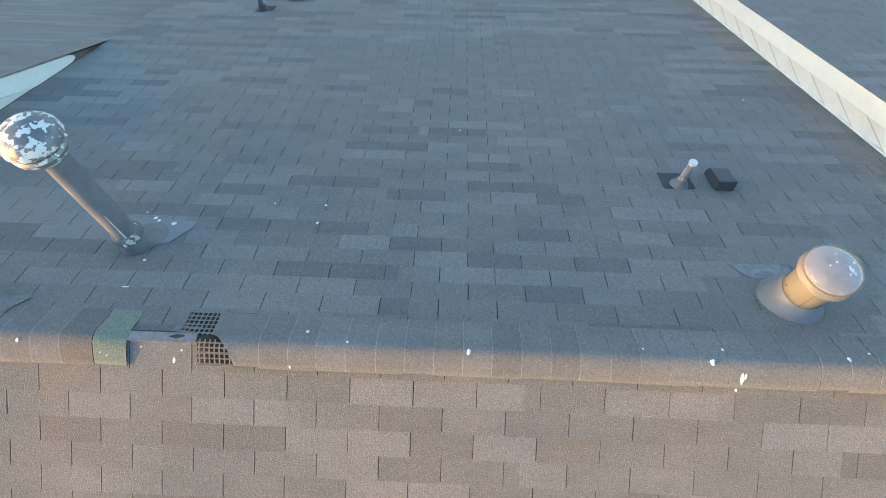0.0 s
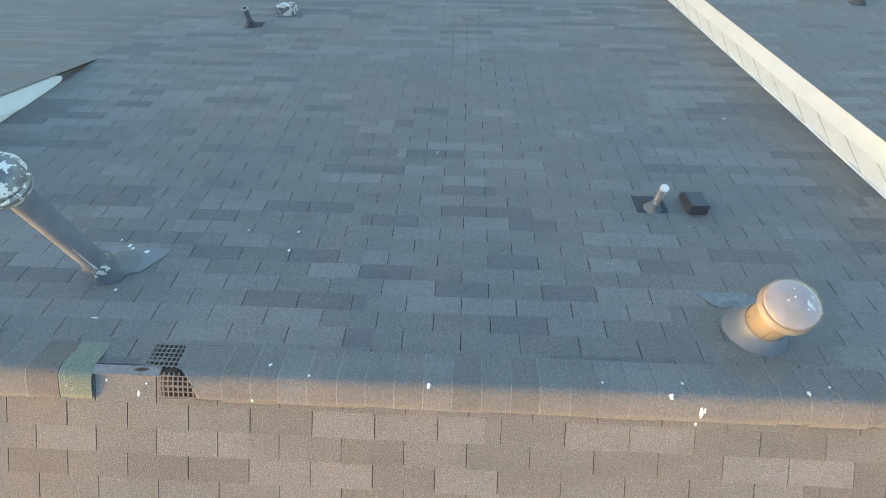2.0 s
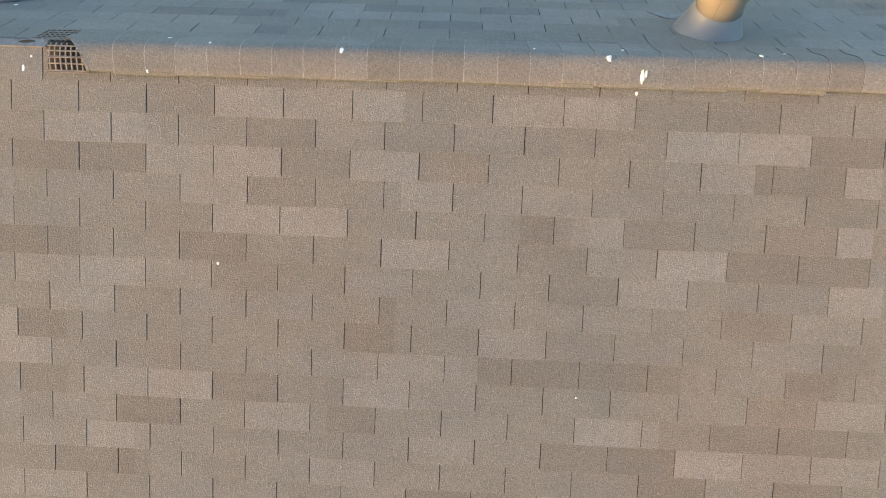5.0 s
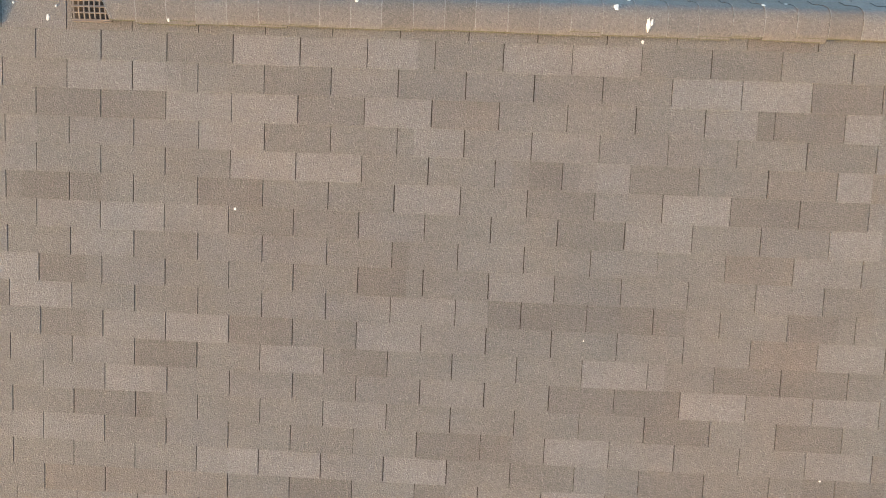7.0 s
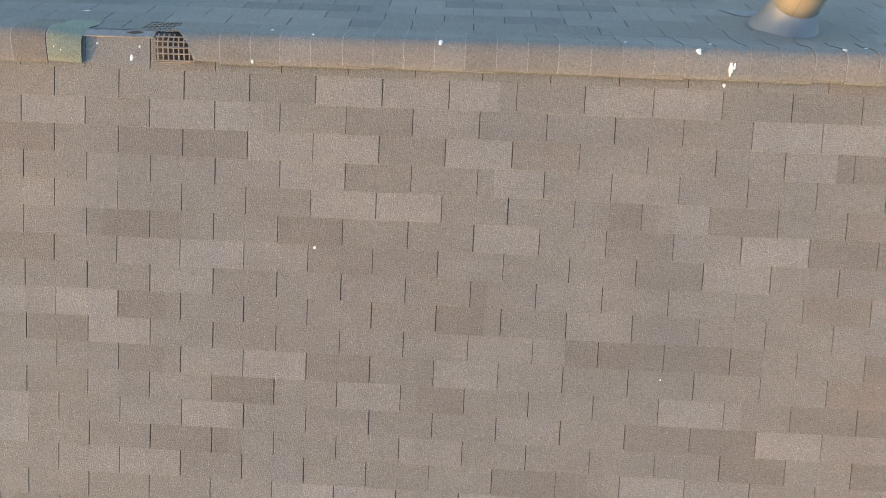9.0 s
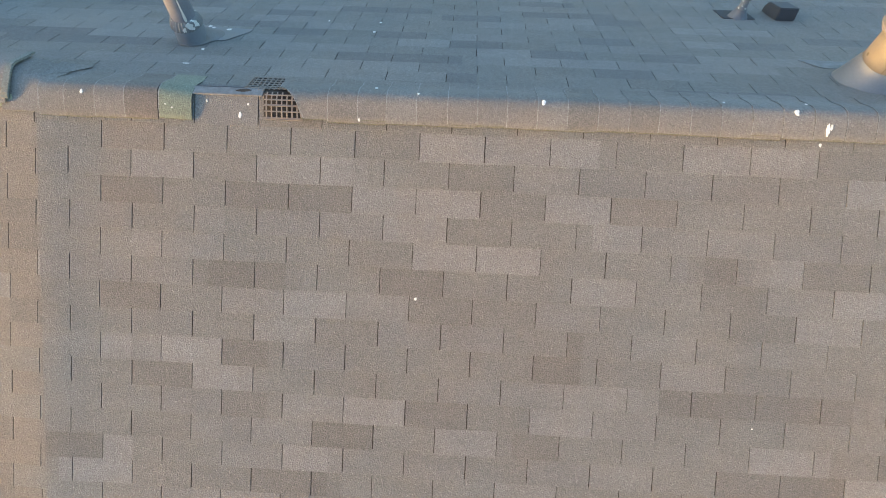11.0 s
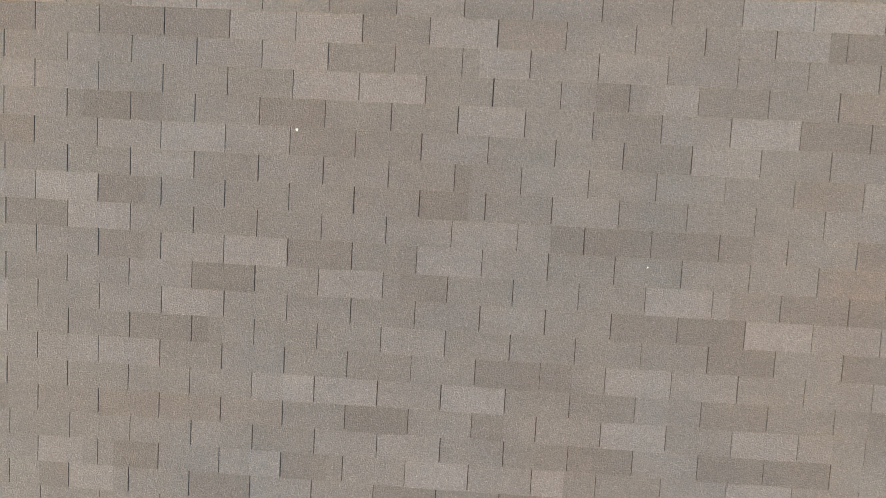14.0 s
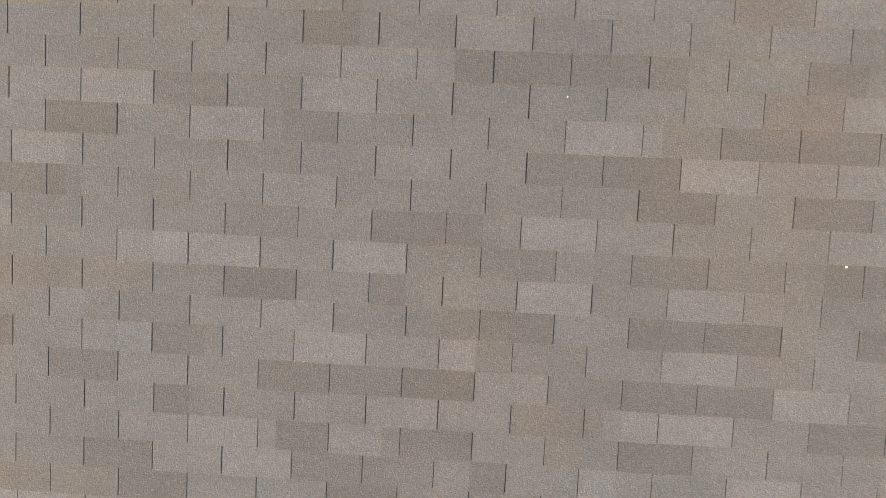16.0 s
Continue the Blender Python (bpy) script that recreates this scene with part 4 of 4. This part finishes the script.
# ---- low box vents ----
def box_vent(x0, x1, y0, y1, high, mat, label):
    """A slant-backed hood: its open lower face looks down the slope."""
    c = on_back((x0 + x1) / 2, (y0 + y1) / 2)
    th = empty("box_vent", c, label, "roof vent", "box vents")
    bm = bmesh.new()
    prof = [(y0, 0.006), (y0 + 0.02, high), (y1 - 0.03, high * 0.95), (y1, high * 0.55), (y1, 0.006)]
    prism(bm, [(y, back_z(y) + h) for y, h in prof], x0, x1)
    bmesh.ops.bevel(bm, geom=bm.edges[:], offset=0.006, segments=2, affect="EDGES")
    piece(th, "hood", bm, mat, "", False)
    bm = bmesh.new()
    prism(bm, [(y0 + 0.025, back_z(y0 + 0.025) + high + 0.001), (y1 - 0.035, back_z(y1 - 0.035) + high * 0.95 + 0.002), (y1 - 0.035, back_z(y1 - 0.035) + high * 0.95 - 0.004), (y0 + 0.025, back_z(y0 + 0.025) + high - 0.004)], x0 + 0.004, x1 - 0.004)
    piece(th, "lid", bm, LID if mat is BOX_DARK else mat, "charcoal sheet top", False)
    # dark plate on the closed lower face, in place of a shaded opening
    bm = bmesh.new()
    prism(bm, [(y1 + 0.001, back_z(y1) + 0.02), (y1 + 0.004, back_z(y1) + 0.02), (y1 + 0.004, back_z(y1) + high * 0.5), (y1 + 0.001, back_z(y1) + high * 0.5)], x0 + 0.02, x1 - 0.02)
    piece(th, "opening_plate", bm, OPENING_SHADE, "dark plate painted as the shaded opening of the hood", False)
    return th


box_vent(1.958, 2.092, 1.480, 1.715, 0.105, BOX_DARK, "low dark metal box vent on the shingles")
box_vent(-2.44, -2.20, 5.72, 5.98, 0.16, BOX_SPLASH, "metal box vent splashed with white droppings")

# ---- droppings on the ridge and slopes ----
drng = random.Random(11)


def dropping(at, normal, size, long=1.0, spin=0.0):
    bm = bmesh.new()
    n = 14
    rim = [1 + drng.uniform(-0.22, 0.22) for _ in range(n)]
    mid = bm.verts.new((0, 0, 0.0022))
    ring = [bm.verts.new((size * rim[k] * 0.75 * math.cos(2 * math.pi * k / n), size * long * rim[k] * 0.75 * math.sin(2 * math.pi * k / n), 0.0016)) for k in range(n)]
    low = [bm.verts.new((size * rim[k] * math.cos(2 * math.pi * k / n), size * long * rim[k] * math.sin(2 * math.pi * k / n), -0.001)) for k in range(n)]
    for k in range(n):
        q = (k + 1) % n
        bm.faces.new((mid, ring[k], ring[q]))
        bm.faces.new((ring[k], low[k], low[q], ring[q]))
    ob = part("bird_dropping", bm, DROPPING)
    ob.matrix_world = Matrix.Translation(at) @ normal.to_track_quat("Z", "Y").to_matrix().to_4x4() @ Matrix.Rotation(spin, 4, "Z")
    return tagged(ob, "small white dried bird dropping on the shingles", "dropping", "droppings")


def crest_spot(x, y, size, long=1.0):
    e = 0.004
    t = Vector((0, 2 * e, crest(y + e) - crest(y - e)))
    n = Vector((1, 0, 0)).cross(t).normalized()
    dropping((x, y, H + crest(y) + 0.0065), n, size, long)


for x, y, s, l in ((-0.722, 0.074, 0.009, 1.4), (-0.497, 0.018, 0.007, 1.0), (0.139, -0.012, 0.010, 1.5), (1.045, 0.045, 0.006, 1.0), (1.389, -0.018, 0.012, 1.6), (1.545, -0.084, 0.011, 2.8), (1.562, -0.076, 0.006, 3.0), (1.462, 0.060, 0.008, 1.2), (2.095, 0.03, 0.010, 1.3), (2.22, 0.07, 0.008, 1.0), (-2.246, -0.040, 0.009, 1.4), (-0.797, -0.112, 0.006, 1.6), (-1.770, -0.092, 0.0035, 1.2), (-1.805, -0.080, 0.003, 1.5)):
    crest_spot(x, y, s, l)
NF, NB = FRONT.to_3x3() @ Vector((0, 0, 1)), BACK.to_3x3() @ Vector((0, 0, 1))
for u, v, s, l in ((1.533, 0.152, 0.009, 1.3), (-1.425, 0.112, 0.0085, 2.0), (-1.60, 0.045, 0.006, 1.0), (-1.382, 0.055, 0.006, 1.2), (-0.473, 1.034, 0.008, 1.0), (1.339, 1.644, 0.0045, 1.0), (2.598, 2.331, 0.006, 0.9)):
    dropping(front_at(u, v, 0.0045), NF, s, l)
for x, v, s, l in ((-0.89, 1.058, 0.010, 1.3), (-1.872, 0.621, 0.011, 1.0), (-1.875, 0.380, 0.022, 0.22), (-0.876, 1.265, 0.008, 1.4), (-1.238, 1.268, 0.006, 1.5), (2.785, 3.245, 0.012, 1.0), (0.05, 2.45, 0.007, 1.5), (-1.990, 1.045, 0.014, 1.1), (-1.955, 1.020, 0.011, 1.2), (-1.841, 0.990, 0.017, 1.0), (-2.075, 1.105, 0.007, 1.0)):
    dropping(on_back(x, v * math.cos(B), 0.0145 if v > 0.95 and x < -1.8 else 0.0065), NB, s, l)

# ---- the courses of shingles, last ----
DRIFT = {2: 0.0104, 3: 0.0004, 4: 0.0043, 5: 0.0053, 6: -0.0009, 8: -0.0077, 9: 0.0, 10: -0.0043, 11: 0.0011, 12: -0.0032, 14: 0.0028, 15: 0.0, 17: -0.0064, 19: 0.0045, 20: -0.0065}
SAG = {1: 0.007, 2: 0.007, 3: 0.006, 4: 0.004, 5: 0.001, 9: -0.003, 11: -0.004, 15: -0.003, 19: -0.003}
lay(roof_front, FRONT, -1, 34, 1, 0.0209, 0.0138, SPLIT - 0.004, X1, (2, 6, 1, 3, 2), lambda u, j: -1.9 < u < 3.0 and j <= 20, spread(STRETCHES), False,
    lambda u: 0.0135 * math.exp(-((u - SPLIT) / 0.20) ** 2), 0.33637, 0.14352, 0.00105, -0.00118, DRIFT, SAG)
# mostly warm tones here put the low sun's orange into the shingle colour
lay(roof_side, SIDE, -1, 36, 1, 0.0546, -0.010, -6.9, 0.004, (2, 4, 7, 0, 3), lambda u, j: False, None, False,
    lambda u: 0.011 * math.exp(-(u / 0.30) ** 2), 0.33637, 0.1354, 0.0, -0.0015, {}, {}, 0.006)
# back weights: the shade-cooled dark replaces the brown dark and warm tones
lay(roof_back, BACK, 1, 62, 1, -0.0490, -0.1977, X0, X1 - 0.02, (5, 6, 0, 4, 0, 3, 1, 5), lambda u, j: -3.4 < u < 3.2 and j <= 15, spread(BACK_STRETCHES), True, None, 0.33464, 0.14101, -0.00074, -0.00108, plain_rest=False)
lay(roof_raised, RAISED, 1, 61, 1, 0.02, 0.1, -0.065, 6.4, (3, 8, 2, 4, 1), lambda u, j: False)
lay(roof_raised_front, RAISED_F, -1, 37, 1, 0.02, 0.1, -0.05, 6.4, (2, 5, 3, 3, 2), lambda u, j: False)
lay(roof_steep, STEEP, 1, 88, 1, 0.02, 0.1, -6.4, 0.035, (3, 8, 2, 4, 1), lambda u, j: False)
SADDLE = Matrix.Translation((X0 - 0.012, 0, H - 0.036)) @ Matrix.Rotation(-math.atan(0.07 / 1.4), 4, "X")
lay(roof_saddle, SADDLE, 1, 10, 1, 0.02, 0.1, -5.85, 0.0, (3, 8, 2, 4, 1), lambda u, j: False)
